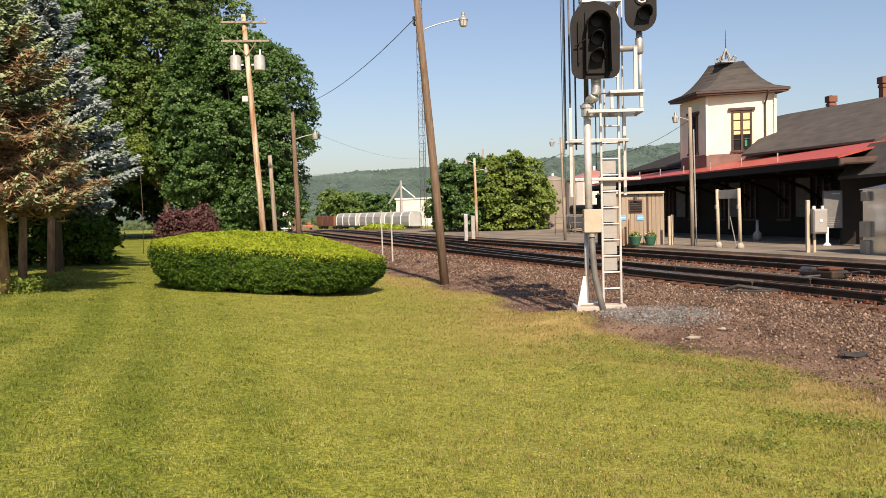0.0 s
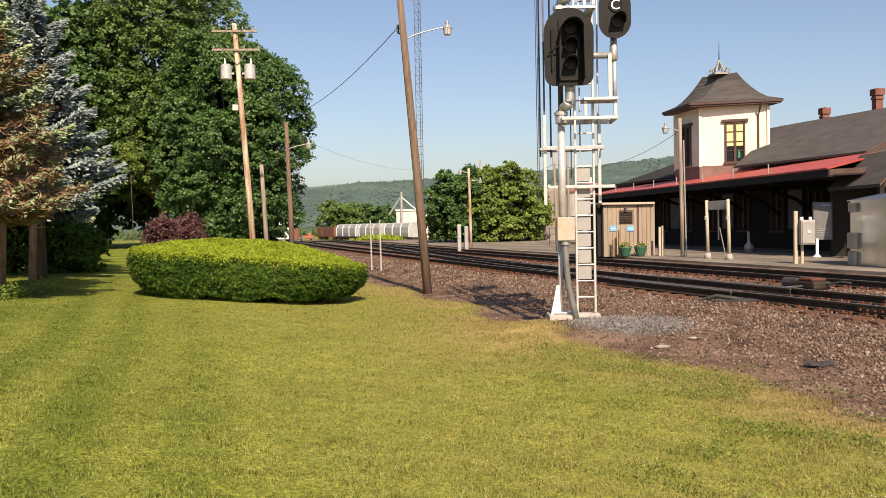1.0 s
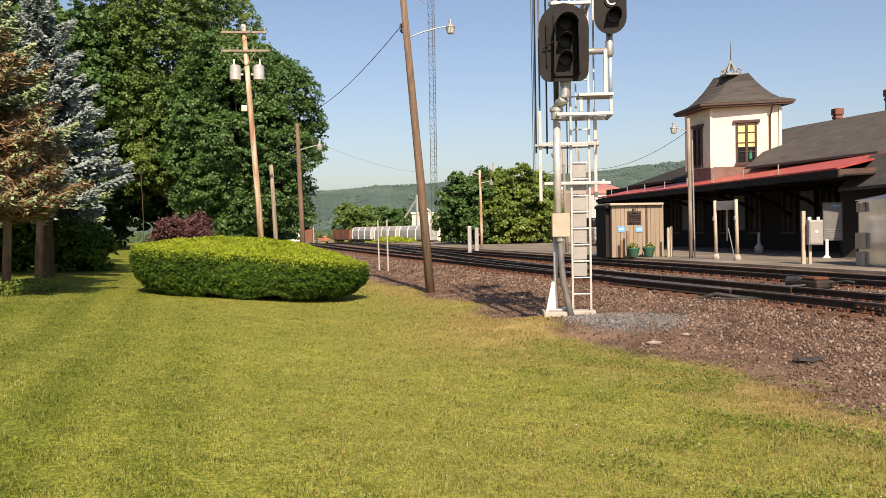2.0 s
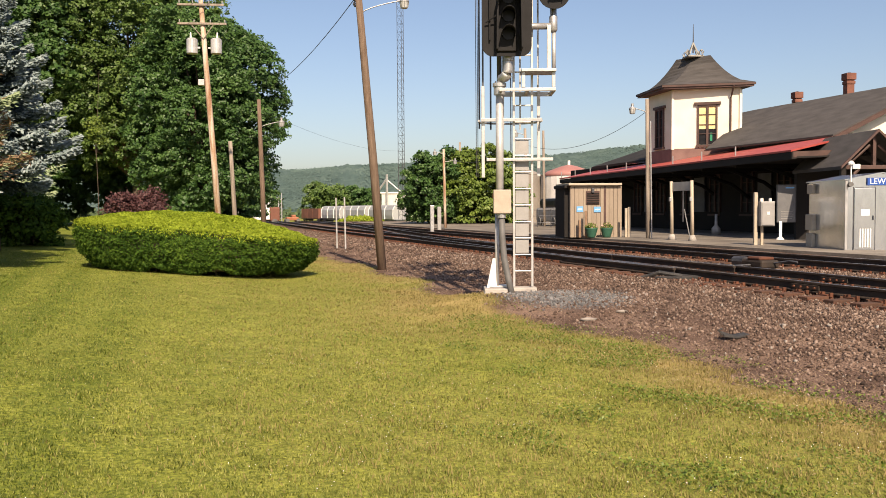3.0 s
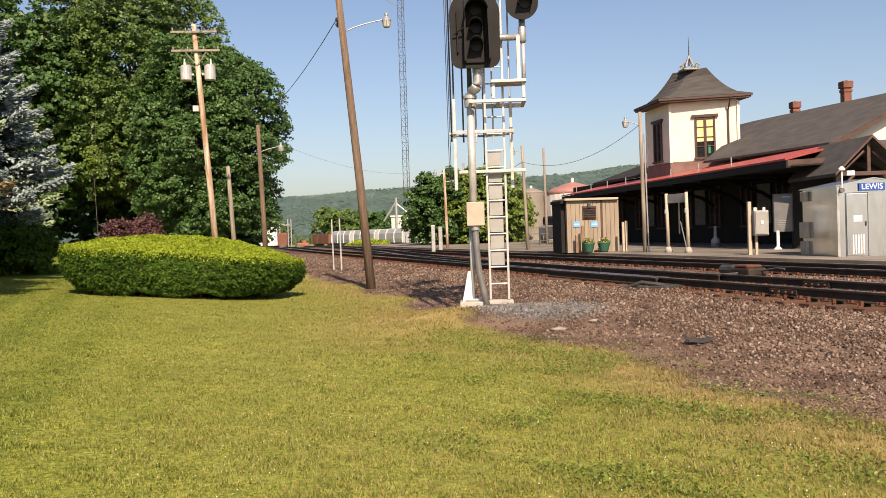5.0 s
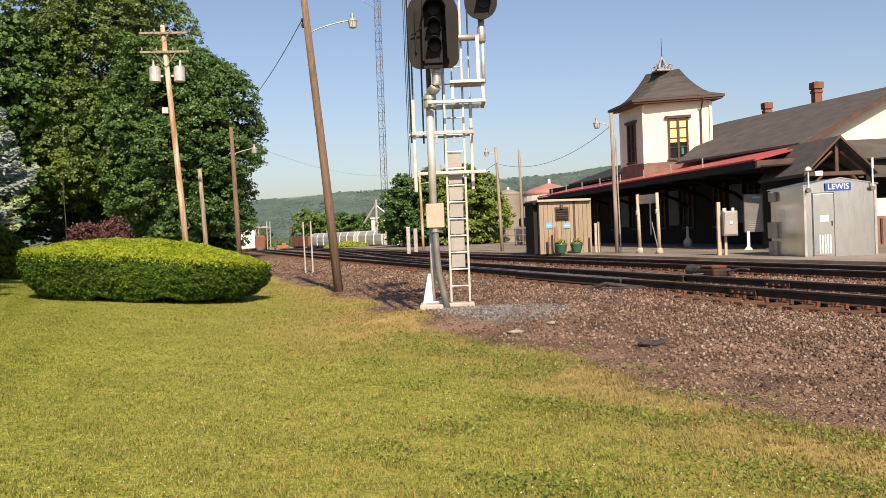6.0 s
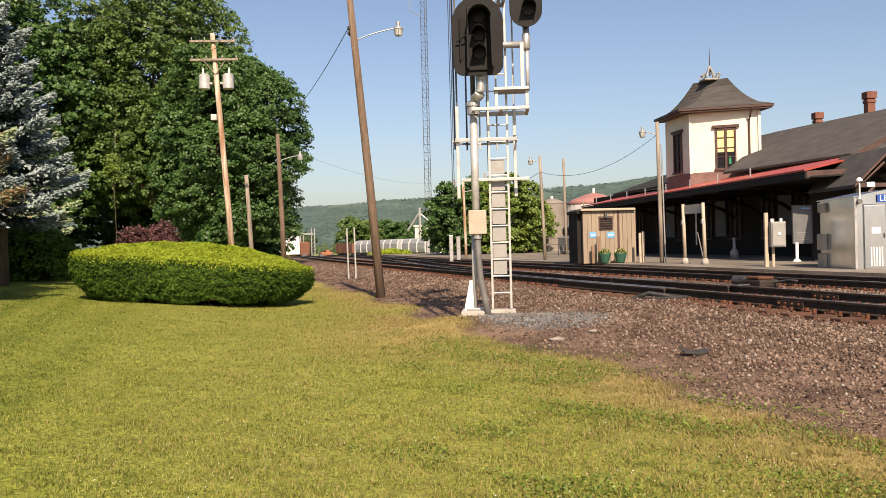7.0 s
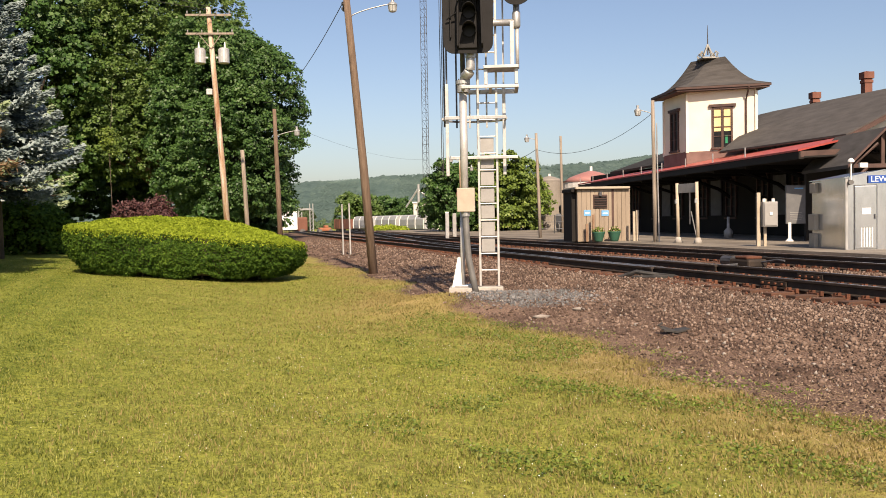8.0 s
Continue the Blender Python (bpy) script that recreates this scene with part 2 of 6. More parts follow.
def tube(bm, points, radii, sides=10, caps=True):
    """A round bar along points, with a radius for each."""
    pts = [Vector(p) for p in points]
    if not isinstance(radii, (list, tuple)):
        radii = [radii] * len(pts)
    rings = []
    for i, p in enumerate(pts):
        d = (pts[min(i + 1, len(pts) - 1)] - pts[max(i - 1, 0)]).normalized()
        side = d.cross(Vector((0, 0, 1)) if abs(d.z) < 0.95 else Vector((1, 0, 0))).normalized()
        up = side.cross(d)
        rings.append([bm.verts.new(p + radii[i] * (math.cos(a) * side + math.sin(a) * up)) for a in (2 * math.pi * k / sides for k in range(sides))])
    for a, b in zip(rings, rings[1:]):
        for k in range(sides):
            bm.faces.new((a[k], a[(k + 1) % sides], b[(k + 1) % sides], b[k]))
    if caps:
        bm.faces.new(rings[0][::-1])
        bm.faces.new(rings[-1])
    return bm


def tubed(points, radii, sides=10):
    bm = tube(bmesh.new(), points, radii, sides)
    bmesh.ops.recalc_face_normals(bm, faces=bm.faces)
    return bm


def slab(corners, thick):
    """A flat plate from its upper corners, with its thickness downwards."""
    bm = bmesh.new()
    top = [bm.verts.new(c) for c in corners]
    low = [bm.verts.new(Vector(c) - Vector((0, 0, thick))) for c in corners]
    bm.faces.new(top)
    bm.faces.new(low[::-1])
    n = len(corners)
    for i in range(n):
        bm.faces.new((top[i], low[i], low[(i + 1) % n], top[(i + 1) % n]))
    bmesh.ops.recalc_face_normals(bm, faces=bm.faces)
    return bm


def outline_plate(points, y0, y1, bevel=0.0):
    """A plate in the x-z plane from an outline, between two depths."""
    bm = bmesh.new()
    a = [bm.verts.new((x, y0, z)) for x, z in points]
    b = [bm.verts.new((x, y1, z)) for x, z in points]
    bm.faces.new(a)
    bm.faces.new(b[::-1])
    n = len(points)
    for i in range(n):
        bm.faces.new((a[i], b[i], b[(i + 1) % n], a[(i + 1) % n]))
    bmesh.ops.recalc_face_normals(bm, faces=bm.faces)
    return bm


def soup(name, verts, faces, mats, parent=None, label="", smooth=False, mat_index=None):
    """A large mesh from arrays: verts (n,3), faces (m,k)."""
    me = bpy.data.meshes.new(name)
    verts, faces = np.asarray(verts, np.float32), np.asarray(faces, np.int32)
    k = faces.shape[1]
    me.vertices.add(len(verts))
    me.vertices.foreach_set("co", verts.ravel())
    me.loops.add(faces.size)
    me.loops.foreach_set("vertex_index", faces.ravel())
    me.polygons.add(len(faces))
    me.polygons.foreach_set("loop_start", np.arange(0, faces.size, k, dtype=np.int32))
    for m in mats if isinstance(mats, (list, tuple)) else [mats]:
        me.materials.append(M[m] if isinstance(m, str) else m)
    if mat_index is not None:
        me.polygons.foreach_set("material_index", np.asarray(mat_index, np.int32))
    me.update(calc_edges=True)
    me.validate()
    ob = new(name, me)
    if smooth:
        me.polygons.foreach_set("use_smooth", np.ones(len(faces), bool))
    if parent is not None:
        ob.parent = parent
    return tagged(ob, label)


rng = np.random.default_rng(7)


def unit(v):
    return v / np.maximum(np.linalg.norm(v, axis=-1, keepdims=True), 1e-9)


def leaves(pos, facing, size, aspect=0.6, spread=0.7, along=None):
    """Diamond leaves at pos, turned roughly to facing. Returns verts and faces."""
    n = len(pos)
    nrm = unit(facing + spread * rng.normal(size=(n, 3)))
    t = along if along is not None else rng.normal(size=(n, 3))
    t = unit(t - (t * nrm).sum(1, keepdims=True) * nrm)
    s = np.cross(nrm, t)
    size = np.broadcast_to(size, (n,))[:, None]
    v = np.stack([pos - t * size * 0.5, pos + s * size * aspect * 0.5 - nrm * size * 0.08, pos + t * size * 0.5, pos - s * size * aspect * 0.5 - nrm * size * 0.08], 1)
    return v.reshape(-1, 3), np.arange(4 * n).reshape(n, 4)


def ball(n):
    return unit(rng.normal(size=(n, 3)))


# ---------- ground ----------
def rail_x(y):
    """The line of the nearest rail: gently curving."""
    y = np.asarray(y, float)
    d = np.clip(y, -40, 200) - 14.9
    return 8.56 - 0.235 * d + 0.00047 * d * d + (y - np.clip(y, -40, 200)) * np.where(y > 100, -0.06, -0.29)


def across(x, y):
    return (np.asarray(x, float) - rail_x(y)) * 0.973


def step(a, b, v):
    t = np.clip((v - a) / (b - a), 0, 1)
    return t * t * (3 - 2 * t)


def rough(x, y, scale, seed=0.0):
    """Cheap smooth noise from -1 to 1."""
    x, y = np.asarray(x) / scale, np.asarray(y) / scale
    return (np.sin(x * 1.3 + 1.7 * np.sin(y * 0.9 + seed)) + np.sin(y * 1.7 + 1.3 * np.sin(x * 1.1 + 2 * seed)) + np.sin((x + y) * 2.3 + seed)) / 3


def height(x, y):
    s = across(x, y)
    z = 0.285 * step(-4.9, -1.1, s) + 0.13 * step(6.3, 7.0, s)
    z = z + 0.26 * np.exp(-(((x - 3.9) ** 2 + (y - 14.7) ** 2) / 1.5**2))
    z = z + 0.035 * rough(x, y, 2.1, 1.0) * step(7.0, 6.0, s)
    z = z + 0.64 * (1 - np.exp(-np.maximum(0, -x - 0.3) * 0.16)) * step(-5, -7, s)
    z = z - 1.9 * step(90, 190, y) + 0.05 * rough(x, y, 9.0, 2.0) * step(-4, -8, s)
    return z


def lawn_edge(x, y):
    """Metres past the edge of the lawn, towards the track."""
    return across(x, y) + 4.95 + 0.35 * rough(x, y, 1.6, 3.0) + 0.16 * rough(x, y, 0.5, 5.0) - 0.55 * step(16, 22, y)


def ground_material():
    m = bpy.data.materials.new("ground")
    m.use_nodes = True
    nt = m.node_tree
    nd, ln = nt.nodes, nt.links
    bsdf = nd["Principled BSDF"]
    bsdf.inputs["Roughness"].default_value, bsdf.inputs["Specular IOR Level"].default_value = 0.95, 0.15
    geo = nd.new("ShaderNodeNewGeometry")

    def noise_of(scale, detail=4, stretch=None):
        n = nd.new("ShaderNodeTexNoise")
        n.inputs["Scale"].default_value, n.inputs["Detail"].default_value = scale, detail
        if stretch:
            mp = nd.new("ShaderNodeMapping")
            mp.inputs["Scale"].default_value = stretch
            mp.inputs["Rotation"].default_value = (0, 0, radians(-24))
            ln.new(geo.outputs["Position"], mp.inputs["Vector"])
            ln.new(mp.outputs["Vector"], n.inputs["Vector"])
        else:
            ln.new(geo.outputs["Position"], n.inputs["Vector"])
        return n.outputs["Fac"]

    def ramp_of(fac, stops):
        r = nd.new("ShaderNodeValToRGB")
        while len(r.color_ramp.elements) < len(stops):
            r.color_ramp.elements.new(0.5)
        for e, (p, c) in zip(r.color_ramp.elements, stops):
            e.position, e.color = p, (*c, 1)
        ln.new(fac, r.inputs["Fac"])
        return r.outputs["Color"]

    def mix_of(fac, a, b, mode="MIX"):
        n = nd.new("ShaderNodeMix")
        n.data_type, n.blend_type = "RGBA", mode
        if isinstance(fac, float):
            n.inputs["Factor"].default_value = fac
        else:
            ln.new(fac, n.inputs["Factor"])
        ln.new(a, n.inputs["A"])
        ln.new(b, n.inputs["B"])
        return n.outputs["Result"]

    def mask(name):
        a = nd.new("ShaderNodeAttribute")
        a.attribute_name = name
        return a.outputs["Fac"]

    grass = ramp_of(noise_of(0.55, 5), [(0.30, (0.160, 0.182, 0.026)), (0.5, (0.200, 0.215, 0.036)), (0.72, (0.226, 0.238, 0.046))])
    tufts = ramp_of(noise_of(26, 6), [(0.35, (0.48, 0.54, 0.48)), (0.65, (1.45, 1.40, 1.4))])
    grass = mix_of(1.0, grass, tufts, "MULTIPLY")
    clumps = ramp_of(noise_of(6, 5), [(0.35, (0.80, 0.84, 0.80)), (0.65, (1.17, 1.14, 1.16))])
    grass = mix_of(1.0, grass, clumps, "MULTIPLY")
    blotch = ramp_of(noise_of(1.7, 4), [(0.36, (0.86, 0.90, 0.84)), (0.64, (1.10, 1.08, 1.10))])
    grass = mix_of(1.0, grass, blotch, "MULTIPLY")
    deep = ramp_of(noise_of(9, 4), [(0.35, (0.50, 0.60, 0.42)), (0.65, (0.66, 0.75, 0.56))])
    grass = mix_of(mask("lush"), grass, mix_of(1.0, grass, deep, "MULTIPLY"))
    dry = ramp_of(noise_of(2.2, 5), [(0.35, (0.21, 0.18, 0.055)), (0.65, (0.34, 0.26, 0.10))])
    grass = mix_of(mask("dry"), grass, dry)
    soil = ramp_of(noise_of(1.4, 6), [(0.35, (0.078, 0.048, 0.036)), (0.65, (0.185, 0.125, 0.094))])
    chips = ramp_of(noise_of(60, 3), [(0.38, (0.38, 0.38, 0.38)), (0.60, (1.5, 1.48, 1.45))])
    soil = mix_of(1.0, soil, chips, "MULTIPLY")
    blue = ramp_of(noise_of(30, 3), [(0.35, (0.09, 0.09, 0.092)), (0.65, (0.22, 0.22, 0.222))])
    soil = mix_of(mask("bluish"), soil, blue)
    ln.new(mix_of(mask("bare"), grass, soil), bsdf.inputs["Base Color"])
    b = nd.new("ShaderNodeBump")
    b.inputs["Strength"].default_value, b.inputs["Distance"].default_value = 0.5, 0.03
    ln.new(noise_of(30, 4), b.inputs["Height"])
    ln.new(b.outputs["Normal"], bsdf.inputs["Normal"])
    return m


def dryness(x, y):
    e = lawn_edge(x, y)
    band = np.exp(-((e + 0.35) / 0.75) ** 2) * (0.55 + 0.45 * rough(x, y, 1.1, 4.0))
    band = np.maximum(band, np.exp(-((e + 0.1) / 1.0) ** 2) * step(12.5, 9.0, y) * (0.85 + 0.15 * rough(x, y, 0.5, 4.0)))
    mound = np.exp(-(((x - 3.0) ** 2) / 3.2 + ((y - 14.2) ** 2) / 4.0)) * 0.8
    worn = 0.22 * step(-1.5, 2.2, x + 0.25 * (y - 7)) * (0.6 + 0.4 * rough(x, y, 1.3, 2.0))
    return np.clip(band + mound + worn + 0.20 * step(0.1, 0.8, rough(x, y, 1.7, 8.0)) * step(-7.5, -5, across(x, y)) + 0.02, 0, 1)


def lushness(x, y):
    """Deeper green turf away from the track, in mowing strips."""
    strips = 0.5 + 0.5 * np.tanh(1.8 * np.sin((0.98 * x + 0.20 * y) * 2 * np.pi / 1.18 + 0.7 * rough(x, y, 4.0, 6.0)))
    return step(1.0, -3.2, x + 0.25 * (y - 7)) * (0.30 + 0.70 * strips)


def bluish(x, y):
    return np.exp(-(((x - 5.0) / 1.0) ** 2 + ((y - 14.6) / 1.1) ** 2) ** 2)


def build_ground():
    xs = np.concatenate([-np.geomspace(3000, 31, 26), np.arange(-30, -6, 1.0), np.arange(-6, 14, 0.2), np.arange(14, 40, 1.0), np.geomspace(41, 3000, 26)])
    ys = np.concatenate([-np.geomspace(3000, 21, 18), np.arange(-20, 2, 1.0), np.arange(2, 30, 0.2), np.arange(30, 60, 0.6), np.arange(60, 200, 3.0), np.geomspace(201, 3000, 26)])
    gx, gy = np.meshgrid(xs, ys)
    gz = height(gx, gy)
    far = np.hypot(gx, gy) > 260
    gz = np.where(far & (gy > 0), -1.6, gz)
    v = np.stack([gx, gy, gz], -1).reshape(-1, 3)
    nx, ny = len(xs), len(ys)
    i = (np.arange(ny - 1)[:, None] * nx + np.arange(nx - 1)[None]).ravel()
    f = np.stack([i, i + 1, i + nx + 1, i + nx], 1)
    M["ground"] = ground_material()
    ob = soup("ground", v, f, "ground", smooth=True)
    x, y = v[:, 0], v[:, 1]
    bare = step(-0.15, 0.2, lawn_edge(x, y)) * step(16.0, 14.0, across(x, y)) * (np.abs(y) < 240)
    for name, values in (("bare", bare), ("dry", dryness(x, y)), ("bluish", bluish(x, y)), ("lush", lushness(x, y))):
        ob.data.attributes.new(name, "FLOAT", "POINT").data.foreach_set("value", values.astype(np.float32))
    return tagged(ob, "mown lawn running into brown railway ballast", "ground", kind="structure")


build_ground()


def scatter(count, x0, x1, y0, y1, keep):
    x, y = rng.uniform(x0, x1, count), rng.uniform(y0, y1, count)
    ok = rng.uniform(size=count) < keep(x, y)
    return x[ok], y[ok]


def grass_blades(name, x, y, mat, size, label):
    n = len(x)
    z = height(x, y)
    a, lean = rng.uniform(0, 2 * np.pi, n), rng.uniform(0.2, 1.1, n)
    h = size * rng.uniform(0.5, 1.25, n) * (1 + 0.35 * rough(x, y, 0.09, 2.0)) * (1 + 0.40 * rough(x, y, 0.24, 5.0))
    w = 0.0018 + 0.0022 * rng.uniform(size=n) + 0.00042 * np.hypot(x - 1, y + 1.8)
    d = np.stack([np.cos(a), np.sin(a), 0 * a], 1)
    sd = np.stack([-np.sin(a), np.cos(a), 0 * a], 1)
    p = np.stack([x, y, z - 0.005], 1)
    up = np.array([0, 0, 1.0])
    tip = p + d * (h * lean)[:, None] + up * (h * np.sqrt(np.maximum(0.2, 1 - (lean * 0.6) ** 2)))[:, None]
    v = np.stack([p - sd * w[:, None], p + sd * w[:, None], tip], 1).reshape(-1, 3)
    f = np.arange(3 * n).reshape(n, 3)
    return tagged(soup(name, v, f, mat, label=label), category="grass", kind="stuff")


def fan(count, near, far, power, keep):
    """Points over a fan of ground that opens from the lawn's near side, thinning out with distance."""
    u, a = rng.uniform(size=count), radians(1) * rng.uniform(-39, 37, count)
    q = 2 - power
    d = (near**q + (far**q - near**q) * u) ** (1 / q)
    x, y = 1.0 + d * np.sin(a), -1.8 + d * np.cos(a)
    ok = rng.uniform(size=count) < keep(x, y)
    return x[ok], y[ok]


def lawn_keep(x, y):
    return lawn_edge(x, y) < 0.05 + 0.25 * rng.uniform(size=len(x))


gx, gy = fan(560000, 5.2, 34, 1.75, lawn_keep)
is_dry = rng.uniform(size=len(gx)) < 0.9 * dryness(gx, gy)
is_lush = ~is_dry & (rng.uniform(size=len(gx)) < lushness(gx, gy))
grass_blades("lush_grass", gx[is_lush], gy[is_lush], "blade_lush", 0.029, "thicker deep green lawn grass away from the track")
is_dry_or_lush = is_dry | is_lush
grass_blades("lawn_grass", gx[~is_dry_or_lush], gy[~is_dry_or_lush], "blade", 0.027, "short mown green lawn grass")
grass_blades("dry_grass", gx[is_dry], gy[is_dry], "blade_dry", 0.04, "yellowed dry grass by the ballast edge")


def straw_keep(x, y):
    e = lawn_edge(x, y)
    edge = np.exp(-((e - 0.15) / 0.8) ** 2) * step(14.0, 9.0, y)
    heap = 0.7 * np.exp(-(((x - 3.2) / 1.1) ** 2 + ((y - 14.3) / 0.9) ** 2))
    return np.clip(edge + heap, 0, 1) * (0.55 + 0.45 * rough(x, y, 0.4, 7.0))


sx_, sy_ = fan(260000, 5.2, 18, 1.5, straw_keep)
na = rng.uniform(0, 2 * np.pi, len(sx_))
flat = np.stack([np.cos(na), np.sin(na), rng.normal(0, 0.12, len(sx_))], 1)
sv, sf = leaves(np.stack([sx_, sy_, height(sx_, sy_) + rng.uniform(0.004, 0.03, len(sx_))], 1), np.array([0, 0, 1.0]), rng.uniform(0.02, 0.06, len(sx_)), 0.10, 0.5, flat)
tagged(soup("dead_straw", sv, sf, "straw", label="bleached dead straw strewn along the gravel's edge"), category="straw", kind="stuff")


def weed_keep(x, y):
    edge = np.exp(-((lawn_edge(x, y) + 0.55) / 0.7) ** 2) * (rough(x, y, 0.6, 9.0) > 0.05)
    patch = 0.62 * step(0.30, 0.60, rough(x, y, 0.55, 11.0) + 0.25 * rough(x, y, 0.16, 3.0)) * step(-9.5, -6.5, across(x, y))
    return np.clip(edge + patch, 0, 1) * (lawn_edge(x, y) < 0.6)


wx, wy = fan(260000, 5.2, 16, 1.5, weed_keep)
wp = np.stack([wx, wy, height(wx, wy) + rng.uniform(0.008, 0.07, len(wx))], 1)
wv, wf = leaves(wp, np.array([0, 0, 1.0]), rng.uniform(0.014, 0.036, len(wx)), 0.6, 0.8)
tagged(soup("weeds", wv, wf, "weed", label="low broad-leaved weeds at the lawn's edge"), category="weeds", kind="stuff")

cx_, cy_ = fan(3500, 5.2, 14, 1.0, lambda x, y: (lawn_edge(x, y) < -0.3) * step(-2.5, 2.0, x + 0.25 * (y - 7)) * (rough(x, y, 0.8, 3.0) > -0.1))
cp = np.stack([cx_, cy_, height(cx_, cy_) + 0.035], 1)
cv, cf = leaves(cp, np.array([0, -0.3, 1.0]), rng.uniform(0.006, 0.010, len(cx_)), 0.9, 0.6)
tagged(soup("clover_flowers", cv, cf, "white_paint", label="tiny white clover heads in the lawn"), category="flowers", kind="stuff")

ICO = np.array([(0, 0, 1), (0.89, 0, 0.45), (0.28, 0.85, 0.45), (-0.72, 0.53, 0.45), (-0.72, -0.53, 0.45), (0.28, -0.85, 0.45), (0.72, 0.53, -0.45), (-0.28, 0.85, -0.45), (-0.89, 0, -0.45), (-0.28, -0.85, -0.45), (0.72, -0.53, -0.45), (0, 0, -1)])
ICO_F = np.array([(0, 1, 2), (0, 2, 3), (0, 3, 4), (0, 4, 5), (0, 5, 1), (1, 6, 2), (2, 7, 3), (3, 8, 4), (4, 9, 5), (5, 10, 1), (6, 7, 2), (7, 8, 3), (8, 9, 4), (9, 10, 5), (10, 6, 1), (11, 7, 6), (11, 8, 7), (11, 9, 8), (11, 10, 9), (11, 6, 10)])


OCT = np.array([(1, 0, 0), (0, 1, 0), (-1, 0, 0), (0, -1, 0), (0, 0, 1), (0, 0, -1.0)])
OCT_F = np.array([(0, 1, 4), (1, 2, 4), (2, 3, 4), (3, 0, 4), (1, 0, 5), (2, 1, 5), (3, 2, 5), (0, 3, 5)])


def stones(name, x, y, size, mat, label, lift=0.3):
    n = len(x)
    r = size[:, None] * np.exp(rng.normal(0, 0.24, (n, 6)))
    shape = OCT[None] * r[..., None] * (rng.uniform(0.6, 1.2, (n, 1, 3)))
    a = rng.uniform(0, 2 * np.pi, n)
    c, s = np.cos(a)[:, None], np.sin(a)[:, None]
    tilt = rng.uniform(-0.9, 0.9, n)
    ct, st = np.cos(tilt)[:, None], np.sin(tilt)[:, None]
    shape = np.stack([shape[..., 0] * ct - shape[..., 2] * st, shape[..., 1], shape[..., 0] * st + shape[..., 2] * ct], -1)
    sx = shape[..., 0] * c - shape[..., 1] * s
    sy = shape[..., 0] * s + shape[..., 1] * c
    v = np.stack([sx + x[:, None], sy + y[:, None], shape[..., 2] + (height(x, y) + lift * size)[:, None]], -1).reshape(-1, 3)
    f = (OCT_F[None] + 6 * np.arange(n)[:, None, None]).reshape(-1, 3)
    return tagged(soup(name, v, f, [mat, "pale_stone"], label=label, mat_index=np.repeat(rng.uniform(size=n) < 0.022, len(OCT_F))), category="gravel", kind="stuff")


def ballast_keep(x, y):
    e, s = lawn_edge(x, y), across(x, y)
    return step(-0.3, 1.2, e) * (s < 6.4) * (0.45 + 0.55 * step(0.6, 2.8, e))


bx, by = fan(230000, 6.5, 30, 1.3, ballast_keep)
stones("ballast_stones", bx, by, (0.008 + 0.022 * rng.uniform(size=len(bx)) ** 2.0) * (0.75 + 0.025 * np.hypot(bx, by)), "ballast", "loose brown crushed-stone railway ballast")
bx, by = scatter(26000, -6, 12, 26, 60, ballast_keep)
stones("distant_ballast_stones", bx, by, rng.uniform(0.02, 0.05, len(bx)), "ballast", "loose brown crushed-stone railway ballast")
bx, by = fan(60000, 9, 34, 1.3, lambda x, y: np.exp(-((across(x, y) + 0.35) / 0.33) ** 2))
stones("rusty_ballast", bx, by, 0.014 + 0.03 * rng.uniform(size=len(bx)) ** 2, "rust", "rust-stained ballast stones along the tie ends")
bx, by = scatter(9000, 3.4, 6.6, 12.8, 16.4, lambda x, y: bluish(x, y))
stones("blue_grey_gravel", bx, by, rng.uniform(0.012, 0.032, len(bx)), "bluestone", "fresh blue-grey gravel heaped beside the signal")


# ---------- railway ----------
def rail_profile():
    half = [(0.070, 0.0), (0.070, 0.012), (0.016, 0.032), (0.010, 0.120), (0.036, 0.132), (0.036, 0.160), (0.026, 0.170)]
    return half + [(-x, z) for x, z in half[::-1]]


def rail_point(y, off):
    slope = (float(rail_x(y + 0.5)) - float(rail_x(y - 0.5)))
    n = Vector((1, -slope, 0)).normalized()
    return Vector((float(rail_x(y)), y, 0)) + n * off, n


def drop(y):
    return 1.9 * float(step(90, 190, y))


def rail_mesh(offset, y0, y1, base=0.335, shift=None):
    """A rail swept along the line; shift(y) moves it sideways for a turnout."""
    bm = bmesh.new()
    prof = rail_profile()
    rings = []
    ys = list(np.arange(y0, min(y1, 60), 1.0)) + list(np.arange(max(60, y0), y1 + 0.1, 5.0))
    for y in ys:
        p, n = rail_point(y, offset + (shift(y) if shift else 0))
        rings.append([bm.verts.new(p + n * x + Vector((0, 0, base - drop(y) + z))) for x, z in prof])
    k = len(prof)
    for a, b in zip(rings, rings[1:]):
        for i in range(k):
            fc = bm.faces.new((a[i], b[i], b[(i + 1) % k], a[(i + 1) % k]))
            fc.material_index = 1 if i in (6,) else 0
    bm.faces.new(rings[0])
    bm.faces.new(rings[-1][::-1])
    bmesh.ops.recalc_face_normals(bm, faces=bm.faces)
    return bm


def chunk(parts):
    bm = bmesh.new()
    for lo, hi in parts:
        box(bm, lo, hi)
    return bm


